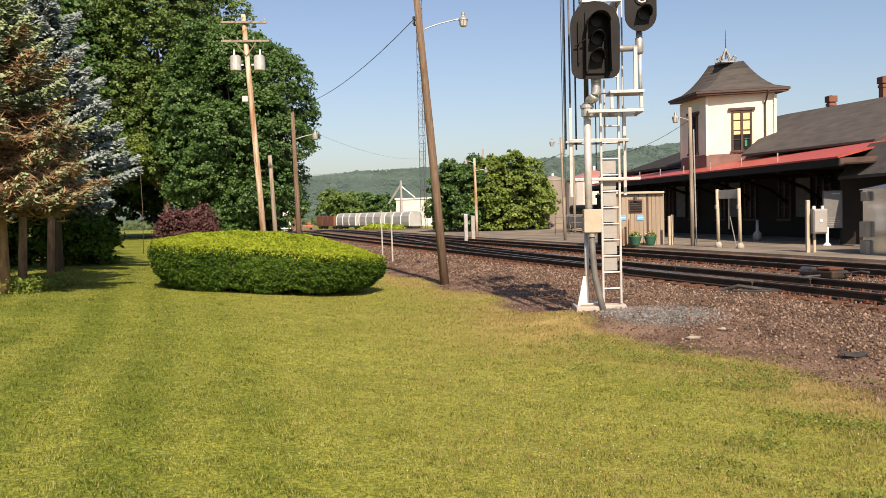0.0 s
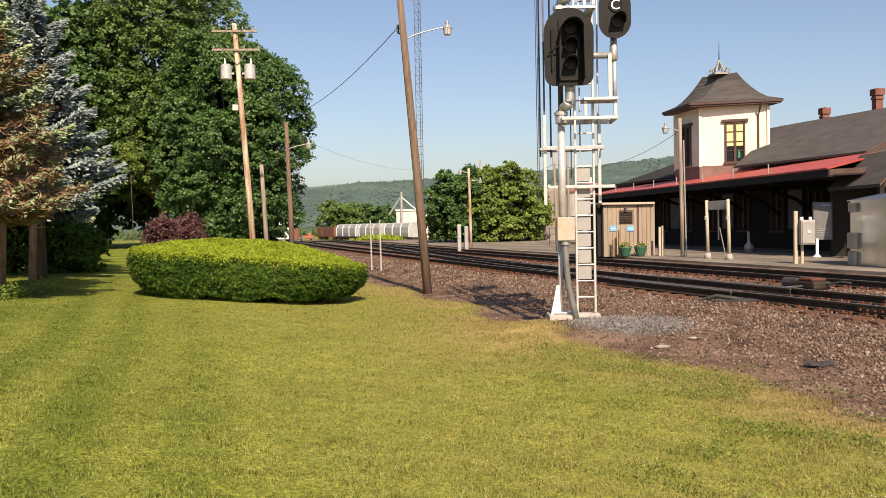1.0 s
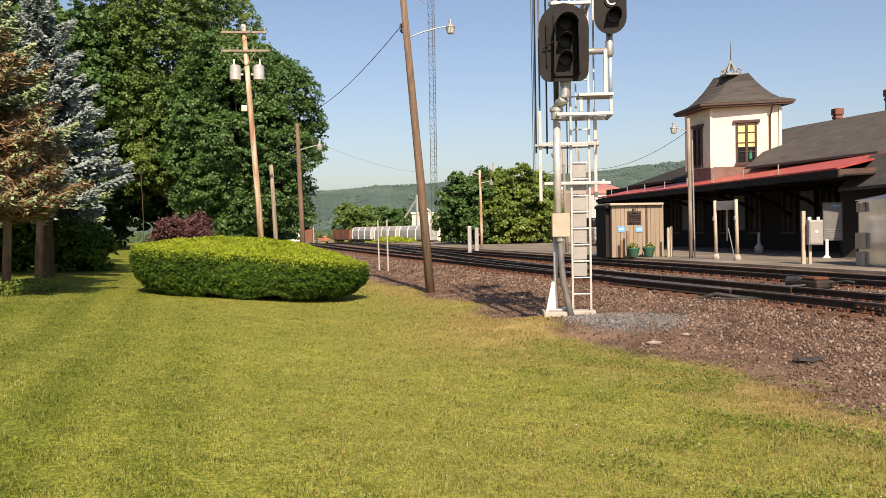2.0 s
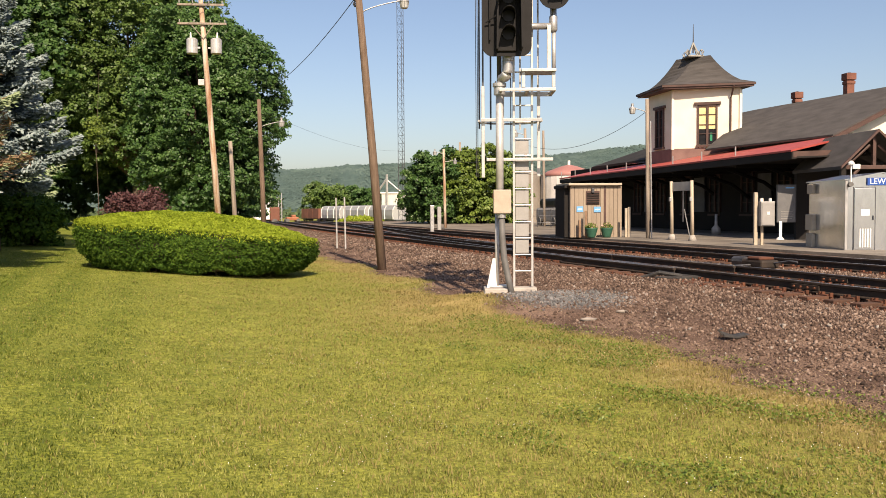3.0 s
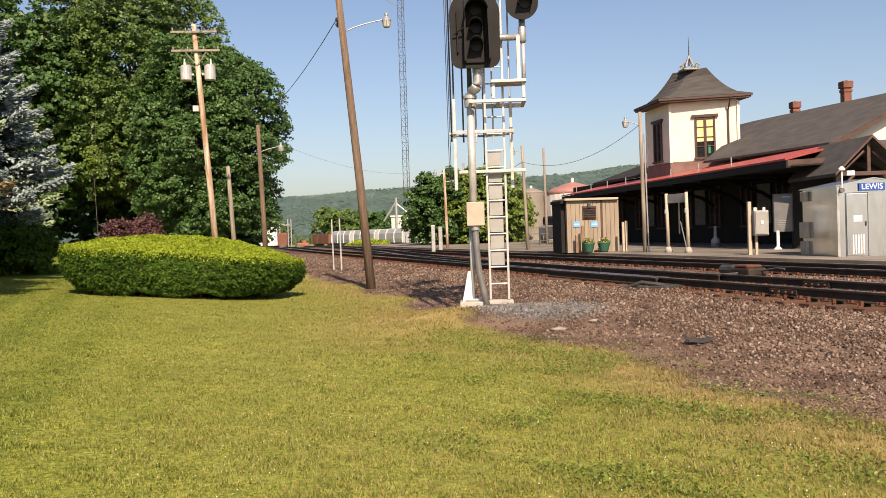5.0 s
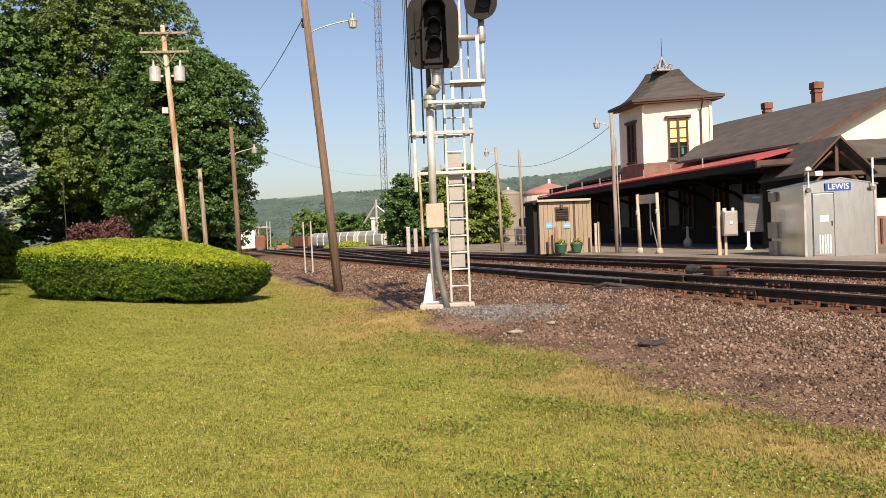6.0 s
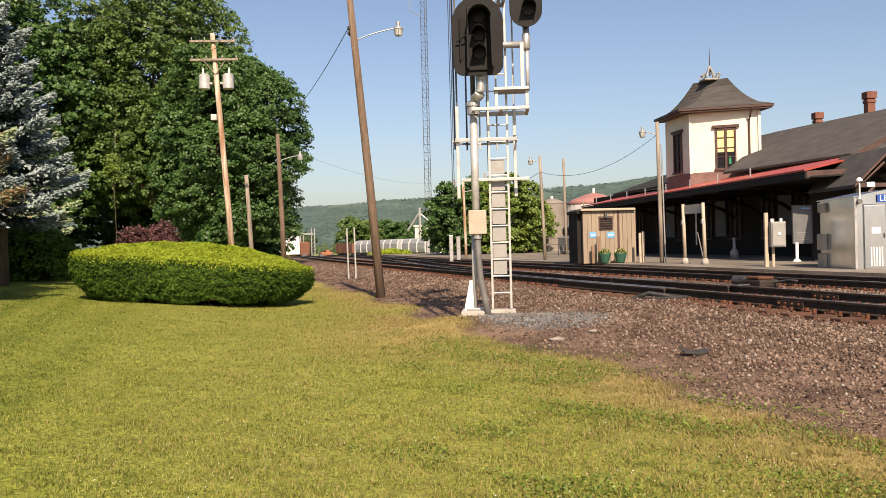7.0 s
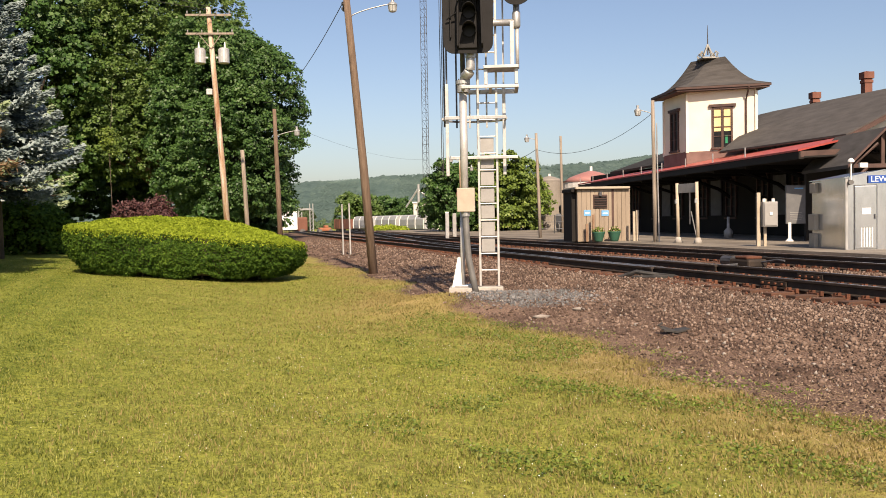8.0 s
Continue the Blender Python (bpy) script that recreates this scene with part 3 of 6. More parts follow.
TIE = mesh_of(boxed((-0.58, -0.11, -0.18), (2.05, 0.11, 0), 0.012), "tie", "tie_wood")
PLATE = mesh_of(chunk([((-0.18, -0.10, 0), (0.18, 0.10, 0.018)), ((-0.15, -0.14, -0.02), (-0.09, -0.10, 0.05)), ((-0.15, 0.10, -0.02), (-0.09, 0.14, 0.05)), ((-0.14, 0.05, 0.015), (-0.08, 0.08, 0.055)), ((0.08, -0.08, 0.015), (0.14, -0.05, 0.055))]), "tie_plate", "rust")


def track(name, offset, y0, y1, ties_to, label):
    root = thing(name, label=label, category="railway track", kind="structure")
    for side in (0.0, 1.505):
        part("rail", rail_mesh(offset + side, y0, y1), ["rail_side", "rail_top"], root, "dark rail with a worn bright running edge")
    y = y0 + 0.3
    while y < ties_to:
        p, n = rail_point(y, offset)
        turn = math.degrees(math.atan2(n.y, n.x)) + random.uniform(-1.5, 1.5)
        t = new("tie", TIE)
        t.parent = root
        t.matrix_basis = pose(p.x, p.y, 0.322 + random.uniform(-0.006, 0.006), 0, 0, turn)
        for side in (0.0, 1.505):
            q, _ = rail_point(y, offset + side)
            pl = new("tie_plate", PLATE)
            pl.parent = root
            pl.matrix_basis = pose(q.x, q.y, 0.322, 0, 0, turn)
        y += 0.53
    return root


near_track = track("near_track", 0.0, -6, 215, 62, "railway track on rust-stained wooden ties")
far_track = track("far_track", 4.3, 0, 215, 62, "second railway track beside the platform")
# the turnout between the two tracks
cross = thing("crossover_rails", label="turnout rails curving between the two tracks", category="railway track", kind="structure")
for side in (0.18, 1.36):
    part("rail", rail_mesh(side, 22, 74, shift=lambda y: 4.3 * float(step(20, 80, y))), ["rail_side", "rail_top"], cross)
for side in (-0.12, 0.14, 1.40, 1.62):
    part("guard_rail", rail_mesh(side, 17, 23), ["rail_side", "rail_top"], cross)


def joint_bar(y, off):
    p, n = rail_point(y, off)
    root = thing("joint_bar", (p.x, p.y, 0.37), math.degrees(math.atan2(n.y, n.x)), "bolted steel rail joint bar", "joint bar", "rail joints")
    bm = boxed((-0.045, -0.33, 0), (-0.014, 0.33, 0.085), 0.006)
    part("bar", bm, "rail_side", root)
    for k in range(4):
        part("bolt", tubed([(-0.075, -0.24 + 0.16 * k, 0.04), (-0.03, -0.24 + 0.16 * k, 0.04)], 0.02, 6), "rust", root)


for jy, jo in ((13.4, 0.0), (14.3, 1.505)):
    joint_bar(jy, jo)


def switch_machine():
    p, n = rail_point(18.4, 3.25)
    root = thing("switch_machine", (p.x, p.y, 0.30), math.degrees(math.atan2(n.y, n.x)), "rusty brown switch machine between the tracks", "switch machine")
    part("case", boxed((-0.26, -0.35, 0.02), (0.26, 0.4, 0.22), 0.05), "rail_side", root)
    part("lid", boxed((-0.24, -0.25, 0.22), (0.2, 0.2, 0.29), 0.03), "rust", root)
    part("motor", tubed([(-0.15, 0.35, 0.16), (-0.15, 0.75, 0.16)], 0.12, 10), "dark_steel", root)
    part("throw_rod", tubed([(-0.3, 0.0, 0.10), (-1.4, 0.0, 0.08)], 0.025, 6), "dark_steel", root)
    part("lever", tubed([(0.1, -0.35, 0.15), (0.2, -0.75, 0.22), (0.25, -0.95, 0.2)], 0.025, 6), "dark_steel", root)


switch_machine()

# ---------- platform ----------
def platform():
    bm = bmesh.new()
    rows = []
    for y in (-6, 6, 14, 22, 30, 38, 46, 54, 62, 70, 78, 86):
        p, n = rail_point(y, 7.25)
        q, _ = rail_point(y, 40)
        rows.append(((p.x, p.y), (q.x, q.y)))
    grid = []
    for a, b in rows:
        grid.append([bm.verts.new((a[0], a[1], 0.2)), bm.verts.new((a[0], a[1], 0.50)), bm.verts.new((b[0], b[1], 0.50))])
    for a, b in zip(grid, grid[1:]):
        bm.faces.new((a[0], a[1], b[1], b[0]))
        bm.faces.new((a[1], a[2], b[2], b[1]))
    bm.faces.new((grid[-1][0], grid[-1][1], grid[-1][2]))
    bmesh.ops.recalc_face_normals(bm, faces=bm.faces)
    ob = part("platform", bm, "asphalt_platform")
    tagged(ob, "worn grey-brown paved station platform", "platform", kind="structure")


platform()


# ---------- signal ----------
def oval(cx, cz, w, h, flat_bottom=False, n=12):
    """Outline of a plate with a round top and a round or nearly flat bottom."""
    r = w / 2
    pts = [(cx + r * math.cos(a), cz + h / 2 - r + r * math.sin(a)) for a in (math.pi * k / n for k in range(n + 1))]
    if flat_bottom:
        c, low = 0.20 * w, cz - h / 2
        for k in range(7):
            a = math.pi / 2 * k / 6
            pts.append((cx - r * 0.97 + c - c * math.cos(a), low + c - c * math.sin(a)))
        for k in range(7):
            a = math.pi / 2 * k / 6
            pts.append((cx + r * 0.97 - c + c * math.sin(a), low + c - c * math.cos(a)))
    else:
        pts += [(cx + r * math.cos(a), cz - h / 2 + r + r * math.sin(a)) for a in (math.pi + math.pi * k / n for k in range(n + 1))]
    return pts


def hood(cx, cz, y, r, depth, long_sides=0.0):
    """A visor over a lens: an open curved sheet with thickness."""
    bm = bmesh.new()
    rows = []
    steps = 14
    for k in range(steps + 1):
        a = math.pi * (-0.10 + 1.2 * k / steps)
        c, s = math.cos(a), math.sin(a)
        d = depth * (0.55 + 0.45 * max(0.0, s))
        zz = cz + r * s - (long_sides if s < 0.05 and long_sides else 0)
        rows.append([(cx + r * c, y, zz), (cx + r * c, y - d, zz - 0.05 * depth), (cx + (r - 0.012) * c, y - d, zz - 0.05 * depth - 0.01 * s), (cx + (r - 0.012) * c, y, zz - 0.012 * s)])
    vs = [[bm.verts.new(p) for p in row] for row in rows]
    for a, b in zip(vs, vs[1:]):
        for i in range(4):
            bm.faces.new((a[i], a[(i + 1) % 4], b[(i + 1) % 4], b[i]))
    bmesh.ops.recalc_face_normals(bm, faces=bm.faces)
    return bm


def letter(text, size, m, mat, parent, name="lettering", depth=0.004):
    cu = bpy.data.curves.new(name, "FONT")
    cu.body, cu.size, cu.extrude, cu.align_x, cu.align_y = text, size, depth, "CENTER", "CENTER"
    ob = new(name, cu)
    me = bpy.data.meshes.new_from_object(ob.evaluated_get(bpy.context.evaluated_depsgraph_get()))
    bpy.data.objects.remove(ob)
    me.materials.append(M[mat])
    ob = new(name, me)
    ob.parent = parent
    ob.matrix_basis = m
    return ob


def signal():
    root = thing("railway_signal", (3.93, 15.15, 0.27), -7, "aluminium-painted railway signal mast with two dark target heads", "railway signal")
    part("foundation", boxed((-0.30, -0.34, -0.30), (0.20, 0.34, 0.06), 0.02), "concrete", root, "weathered concrete footing")
    mast = part("mast", tubed([(0, 0, 1.5), (0, 0, 3.72)], 0.070, 16), "alu_paint", root, smooth=True)
    part("mast_stub", tubed([(-0.06, 0, 0.05), (-0.05, 0, 1.5)], 0.042, 12), "alu_paint", root, smooth=True)
    part("collar", tubed([(0, 0, 3.58), (0, 0, 3.74)], 0.105, 16), "galv", mast)
    # lower brace, relay box and conduit
    part("brace", outline_plate([(-0.25, 0.06), (-0.07, 0.06), (-0.09, 0.60), (-0.14, 0.60)], -0.12, -0.06), "white_metal", root, "white triangular mast brace")
    part("mast_foot", boxed((-0.2, -0.14, 0.06), (0.2, 0.14, 0.10), 0.01), "galv", root)
    jb = part("junction_box", boxed((-0.13, -0.30, 1.42), (0.19, -0.08, 1.85), 0.015), "box_beige", root, "beige junction box strapped to the mast")
    part("hinge", boxed((-0.145, -0.27, 1.70), (-0.125, -0.22, 1.78), 0.004), "rust", jb)
    part("conduit", tubed([(0.02, -0.19, 1.43), (0.03, -0.20, 1.0), (0.06, -0.24, 0.6), (0.13, -0.30, 0.25), (0.2, -0.36, -0.08)], 0.058, 14), "rubber", root, "thick dark flexible cable conduit", smooth=True)
    part("conduit_clamp", tubed([(0.02, -0.19, 1.34), (0.02, -0.19, 1.43)], 0.08, 14), "galv", root)
    part("ladder_pad", boxed((0.20, 0.0, -0.25), (0.68, 0.30, 0.05), 0.02), "concrete", root)
    # ladder with climb guard
    x0, x1, yb = 0.265, 0.60, 0.12
    for x in (x0, x1):
        part("ladder_rail", boxed((x - 0.02, yb - 0.035, 0.06), (x + 0.02, yb + 0.035, 8.6), 0.004), "alu_paint", root)
    for k in range(28):
        z = 0.35 + 0.305 * k
        part("rung", tubed([(x0, yb, z), (x1, yb, z)], 0.014, 8), "alu_paint", root)
    for k in range(2, 9):
        if k == 7:
            continue
        z = 0.35 + 0.305 * (k - 1)
        part("guard_panel", boxed((x0 + 0.03, yb + 0.02, z + 0.03), (x1 - 0.06, yb + 0.03, z + 0.285), 0.003), "panel_grey", root, "grey climb-guard panel")
    part("guard_panel", boxed((x0 + 0.03, yb + 0.02, 2.21), (x1 - 0.06, yb + 0.03, 2.46), 0.003), "panel_grey", root)
    # cross bar and hanging cage pipes
    part("cross_bar", boxed((-0.24, 0.02, 2.38), (0.98, 0.08, 2.435), 0.006), "alu_paint", root)
    for x, y, z0 in ((-0.30, 0.10, 2.08), (0.74, 0.30, 2.10)):
        part("cage_rail", boxed((x - 0.03, y - 0.02, z0), (x + 0.03, y + 0.02, 3.75), 0.006), "alu_paint", root)
    for x, y in ((-0.36, 0.35), (-0.30, 0.10), (-0.14, 0.55), (0.10, 0.62), (0.42, 0.62), (0.74, 0.42)):
        part("cage_rail", boxed((x - 0.016, y - 0.012, 3.0), (x + 0.016, y + 0.012, 8.6), 0.003), "dark_steel" if x < -0.1 else "galv", root)
    for z in (3.12, 6.3, 7.5):
        ring = [(-0.38, 0.05, z), (-0.36, 0.4, z), (-0.14, 0.58, z), (0.2, 0.66, z), (0.5, 0.62, z), (0.76, 0.4, z), (0.78, 0.1, z)]
        part("cage_hoop", tubed(ring, 0.022, 6), "dark_steel" if z > 3.5 else "galv", root)
    part("front_band", boxed((-0.34, 0.0, 3.10), (0.78, 0.03, 3.16), 0.004), "galv", root)
    for x in (-0.42, -0.39):
        part("cable", tubed([(x, 0.3, 2.1), (x - 0.01, 0.3, 8.6)], 0.007, 6), "wire", root)
    part("cable", tubed([(0.24, 0.55, 2.6), (0.24, 0.55, 8.6)], 0.012, 6), "dark_steel", root)
    # bracket platforms
    def shelf(z, x_from, x_to):
        sh = part("bracket", boxed((x_from, -0.28, z + 0.015), (x_to, -0.21, z + 0.07), 0.006), "alu_paint", root, "white steel bracket frame")
        part("bracket_bar", boxed((x_from, 0.36, z), (x_to, 0.42, z + 0.08), 0.006), "alu_paint", sh)
        for x in (x_from + 0.03, 0.5, x_to - 0.03):
            part("bracket_bar", boxed((x - 0.03, -0.2, z + 0.01), (x + 0.03, 0.36, z + 0.07), 0.006), "alu_paint", sh)
        for x in (0.42, x_to - 0.04):
            part("bracket_post", boxed((x - 0.03, -0.27, z + 0.08), (x + 0.03, -0.21, z + 0.36), 0.006), "alu_paint", sh)
        part("step", boxed((0.38, -0.3, z + 0.36), (x_to, 0.2, z + 0.40), 0.006), "galv", sh)
        part("step_edge", boxed((0.38, -0.34, z + 0.355), (x_to, -0.3, z + 0.405), 0.004), "alu_paint", sh)
    shelf(3.60, -0.02, 1.0)
    shelf(5.60, -0.1, 0.62)
    shelf(7.45, -0.1, 1.0)
    # stand pipes for the heads
    def stand(name, z0, z1):
        path = [(0.0, 0.0, z0), (0.01, -0.03, z0 + 0.06)]
        for k in range(7):
            a = math.pi / 2 * k / 6
            path.append((0.03 + 0.115 * math.sin(a), -0.06 - 0.11 * math.sin(a), z0 + 0.24 - 0.13 * math.cos(a)))
        path += [(0.145, -0.17, z0 + 0.36), (0.145, -0.17, z1)]
        radii = [0.05, 0.06, 0.075, 0.088, 0.095, 0.097, 0.095, 0.09, 0.086, 0.082, 0.082]
        el = part(name, tubed(path, radii, 18), "galv", root, "dented silver pipe elbow", smooth=True)
        part("elbow_collar", tubed([(0.15, -0.17, z1 - 0.20), (0.15, -0.17, z1 - 0.19), (0.15, -0.17, z1 + 0.04), (0.15, -0.17, z1 + 0.05)], [0.082, 0.094, 0.094, 0.082], 18), "galv", el)
        part("elbow_flange", tubed([(0, 0, z0 - 0.03), (0, 0, z0 + 0.03)], 0.125, 18), "galv", el)
        for k in range(4):
            c, q = math.cos(0.8 + k * math.pi / 2), math.sin(0.8 + k * math.pi / 2)
            part("flange_bolt", tubed([(0.10 * c, 0.10 * q, z0 - 0.05), (0.10 * c, 0.10 * q, z0 + 0.06)], 0.014, 6), "dark_steel", el)

    stand("elbow", 3.76, 4.36)
    stand("upper_elbow", 5.70, 6.32)
    part("upper_mast", tubed([(0.0, 0.06, 3.74), (0.0, 0.06, 8.6)], 0.045, 12), "dark_steel", root, smooth=True)
    part("side_pipe", tubed([(0.1, -0.02, 4.81), (0.94, -0.02, 4.81)], 0.06, 12), "galv", root, smooth=True)
    part("side_stand", tubed([(0.98, -0.02, 4.70), (0.98, -0.02, 4.74), (0.98, -0.02, 4.98), (0.98, -0.02, 5.0), (0.98, -0.02, 5.36)], [0.05, 0.075, 0.075, 0.06, 0.06], 14), "galv", root, smooth=True)
    part("side_brace", boxed((0.86, -0.10, 4.0), (0.93, -0.05, 4.81), 0.006), "alu_paint", root)
    part("side_post", tubed([(0.99, -0.02, 3.98), (0.99, -0.02, 4.72)], 0.034, 10), "alu_paint", root, smooth=True)
    # three-lens head
    head = part("signal_head", outline_plate(oval(0.12, 4.98, 0.90, 1.40, True), -0.36, -0.33), "signal_black", root, "large dark target with three hooded lenses")
    part("lamp_case", boxed((-0.07, -0.40, 4.36), (0.28, -0.36, 5.48), 0.015), "signal_black", head)
    part("rear_case", boxed((-0.16, -0.33, 4.4), (0.34, -0.10, 5.5), 0.03), "signal_black", head)
    big = part("long_hood", hood(0.155, 5.22, -0.36, 0.215, 0.50), "signal_black", head, smooth=True)
    part("hood_side", outline_plate([(0.355, 4.38), (0.385, 4.38), (0.372, 5.24), (0.342, 5.24)], -0.72, -0.36), "signal_black", head)
    part("hood_side", outline_plate([(-0.075, 4.38), (-0.045, 4.38), (-0.035, 5.24), (-0.065, 5.24)], -0.56, -0.36), "signal_black", head)
    part("sighting_bar", boxed((-0.20, -0.42, 4.55), (-0.175, -0.36, 5.30), 0.006), "signal_black", head)
    part("sight_rod", tubed([(-0.26, -0.42, 4.86), (-0.05, -0.52, 4.98)], 0.014, 6), "signal_black", head)
    for z in (4.66, 4.98, 5.30):
        part("lens", tubed([(0.14, -0.405, z), (0.14, -0.425, z)], 0.105, 18), "lens_dark", head, "dark unlit lens")
        if z < 5.2:
            part("hood", hood(0.14, z, -0.40, 0.125, 0.36), "signal_black", head, smooth=True)
    # two-lens head with a letter
    second = part("side_head", outline_plate(oval(0.98, 5.64, 0.58, 0.90), -0.20, -0.17), "signal_black", root, "oval dark target with a white letter")
    part("side_case", boxed((0.80, -0.17, 5.3), (1.16, 0.02, 5.95), 0.03), "signal_black", second)
    part("side_lens", tubed([(0.99, -0.20, 5.78), (0.99, -0.225, 5.78)], 0.115, 18), "lens_dark", second)
    part("side_lens_ring", hood(0.99, 5.78, -0.2, 0.12, 0.05), "signal_black", second, smooth=True)
    letter("C", 0.25, pose(0.985, -0.232, 5.78, 90), "white_paint", second, depth=0.006)
    part("side_lens", tubed([(1.03, -0.20, 5.50), (1.03, -0.225, 5.50)], 0.115, 18), "lens_dark", second)
    part("side_hood", hood(1.03, 5.50, -0.2, 0.13, 0.34), "signal_black", second, smooth=True)
    head.location.z, second.location.z = -0.06, -0.11
    return root


signal()


# ---------- poles and wires ----------
def pole(name, base, top, r0, r1, mat, label):
    b, t = Vector(base), Vector(top)
    root = thing(name, base, 0, label, "utility pole" if name == "utility_pole" else "pole")
    d = t - b
    part("shaft", tubed([Vector((0, 0, -0.4)) - d * 0, d * 0.35, d * 0.7, d], [r0, r0 * 0.7 + r1 * 0.3, r0 * 0.35 + r1 * 0.65, r1], 14), mat, root, smooth=True)
    return root, d


def lamp_arm(root, at, out, rise, drop_, size=1.0):
    """A curved bracket arm with a hanging street-lamp head."""
    a, o = Vector(at), Vector(out)
    pts = [a + o * math.sin(math.pi / 2 * k / 9) ** 1.25 + Vector((0, 0, rise * math.sin(math.pi / 2 * (k / 9) ** 0.8))) for k in range(10)]
    arm = part("arm", tubed(pts, 0.025 * size, 8), "galv", root, "curved metal lamp bracket", smooth=True)
    tip = pts[-1]
    part("arm_clamp", boxed(a + Vector((-0.03, -0.06, -0.16)) * size, a + Vector((0.07, 0.06, 0.10)) * size, 0.01), "galv", arm)

    def turned(steps):
        return tubed([tip + Vector((0, 0, z * size)) for z, r in steps], [r * size for z, r in steps], 16)

    head = part("lamp_head", turned([(0.24, 0.055), (0.23, 0.075), (0.13, 0.075), (0.12, 0.055), (0.07, 0.07), (0.02, 0.15), (-0.03, 0.19), (-0.07, 0.19)]), "galv", root, "galvanised lamp head with a photocell cap")
    part("lamp_bowl", turned([(-0.07, 0.175), (-0.30, 0.135), (-0.33, 0.11)]), "lamp_glass", head, "clouded ribbed lamp bowl")
    for k in range(8):
        c, q = math.cos(k * math.pi / 4), math.sin(k * math.pi / 4)
        part("bowl_rib", tubed([tip + Vector((0.18 * c, 0.18 * q, -0.07)) * size, tip + Vector((0.14 * c, 0.14 * q, -0.31)) * size], 0.012 * size, 4), "galv", head)


p_a, d_a = pole("lamp_pole", (2.12, 24.55, 0.08), (1.405, 24.2, 8.95), 0.135, 0.09, "pole_wood", "leaning brown wooden lamp pole at the lawn's edge")
lamp_arm(p_a, d_a * 0.811, (1.25, 0.0, 0), 0.42, 0, 0.72)
for z in (7.46, 7.60):
    part("insulator", tubed([(-0.60, -0.08, z), (-0.72, -0.10, z), (-0.74, -0.10, z + 0.05), (-0.74, -0.10, z + 0.11)], [0.02, 0.03, 0.045, 0.03], 8), "dark_steel", p_a)

p_x, d_x = pole("utility_pole", (-4.62, 39.4, 0.3), (-5.22, 38.9, 11.15), 0.145, 0.10, "pole_orange", "tall sun-bleached utility pole with two transformers")
for frac, half, z in ((0.965, 1.0, 0), (0.89, 1.05, 0)):
    c = d_x * frac
    arm = part("crossarm", boxed(c + Vector((-half, -0.18, -0.045)), c + Vector((half, -0.08, 0.05)), 0.01), "pole_grey", p_x)
    for x in (-half + 0.08, -0.35, 0.35, half - 0.08):
        q = c + Vector((x, -0.13, 0.06))
        part("insulator", tubed([q, q + Vector((0, 0, 0.05)), q + Vector((0, 0, 0.13))], [0.015, 0.03, 0.02], 8), "panel_grey", arm)
for sx in (-1, 1):
    part("crossarm_brace", tubed([d_x * 0.89 + Vector((sx * 0.5, -0.14, 0)), d_x * 0.83 + Vector((0, -0.12, 0))], 0.02, 6), "pole_grey", p_x)
    c = d_x * 0.80 + Vector((sx * 0.52, -0.1, 0))
    can = part("transformer", tubed([c + Vector((0, 0, -0.32)), c + Vector((0, 0, -0.30)), c + Vector((0, 0, 0.30)), c + Vector((0, 0, 0.36))], [0.22, 0.24, 0.24, 0.16], 18), "alu_paint", p_x, "grey can transformer", smooth=False)
    part("bushing", tubed([c + Vector((0.05 * sx, 0, 0.34)), c + Vector((0.05 * sx, 0, 0.62))], [0.05, 0.025], 8), "white_metal", can)
    part("hanger", boxed(c + Vector((-0.35 * (sx > 0) , -0.03, -0.1)), c + Vector((0.35 * (sx < 0), 0.03, -0.02)), 0.005), "galv", can)
part("meter_box", boxed(d_x * 0.655 + Vector((-0.38, -0.2, -0.12)), d_x * 0.655 + Vector((-0.12, 0.0, 0.14)), 0.02), "alu_paint", p_x)

p_d, d_d = pole("short_pole", (-4.65, 45.0, 0.3), (-4.85, 44.9, 5.3), 0.12, 0.10, "pole_grey", "short weathered grey pole stub")
p_c, d_c = pole("lamp_pole", (-4.05, 53.6, 0.3), (-4.25, 53.6, 8.5), 0.17, 0.11, "pole_wood", "dark wooden lamp pole beside the trees")
lamp_arm(p_c, d_c * 0.79, (1.3, 0, 0), 0.4, 0)
p_b, d_b = pole("lamp_pole", (13.4, 34.1, 0.5), (13.3, 34.0, 6.2), 0.085, 0.07, "pole_grey", "grey wooden lamp pole on the station platform")
lamp_arm(p_b, d_b * 0.9, (-0.62, 0, 0), 0.2, 0, 0.75)
part("riser_pipe", tubed([(0.12, -0.1, 0), (0.05, -0.1, 4.8)], 0.03, 8), "galv", p_b)
p_e, d_e = pole("lamp_pole", (7.55, 57.4, 0.3), (7.45, 57.2, 5.75), 0.10, 0.075, "pole_orange", "tan wooden lamp pole beside the tracks")
lamp_arm(p_e, d_e * 0.93, (-0.6, 0, 0), 0.2, 0, 0.7)
lamp_arm(p_e, d_e * 0.84, (0.75, 0, 0), 0.1, 0, 0.7)
pole("pole", (12.2, 86, 0.1), (12.2, 86, 8.4), 0.14, 0.1, "pole_grey", "plain grey pole behind the trackside trees")
p_f, d_f = pole("lamp_pole", (10.55, 44.6, 0.5), (10.35, 44.4, 5.95), 0.09, 0.07, "pole_grey", "grey lamp pole near the bright green tree")
lamp_arm(p_f, d_f * 0.93, (-0.5, 0, 0), 0.15, 0, 0.7)
pole("pole", (14.57, 58.5, 0.5), (14.5, 58.5, 7.1), 0.1, 0.08, "pole_grey", "plain grey pole beyond the shed")


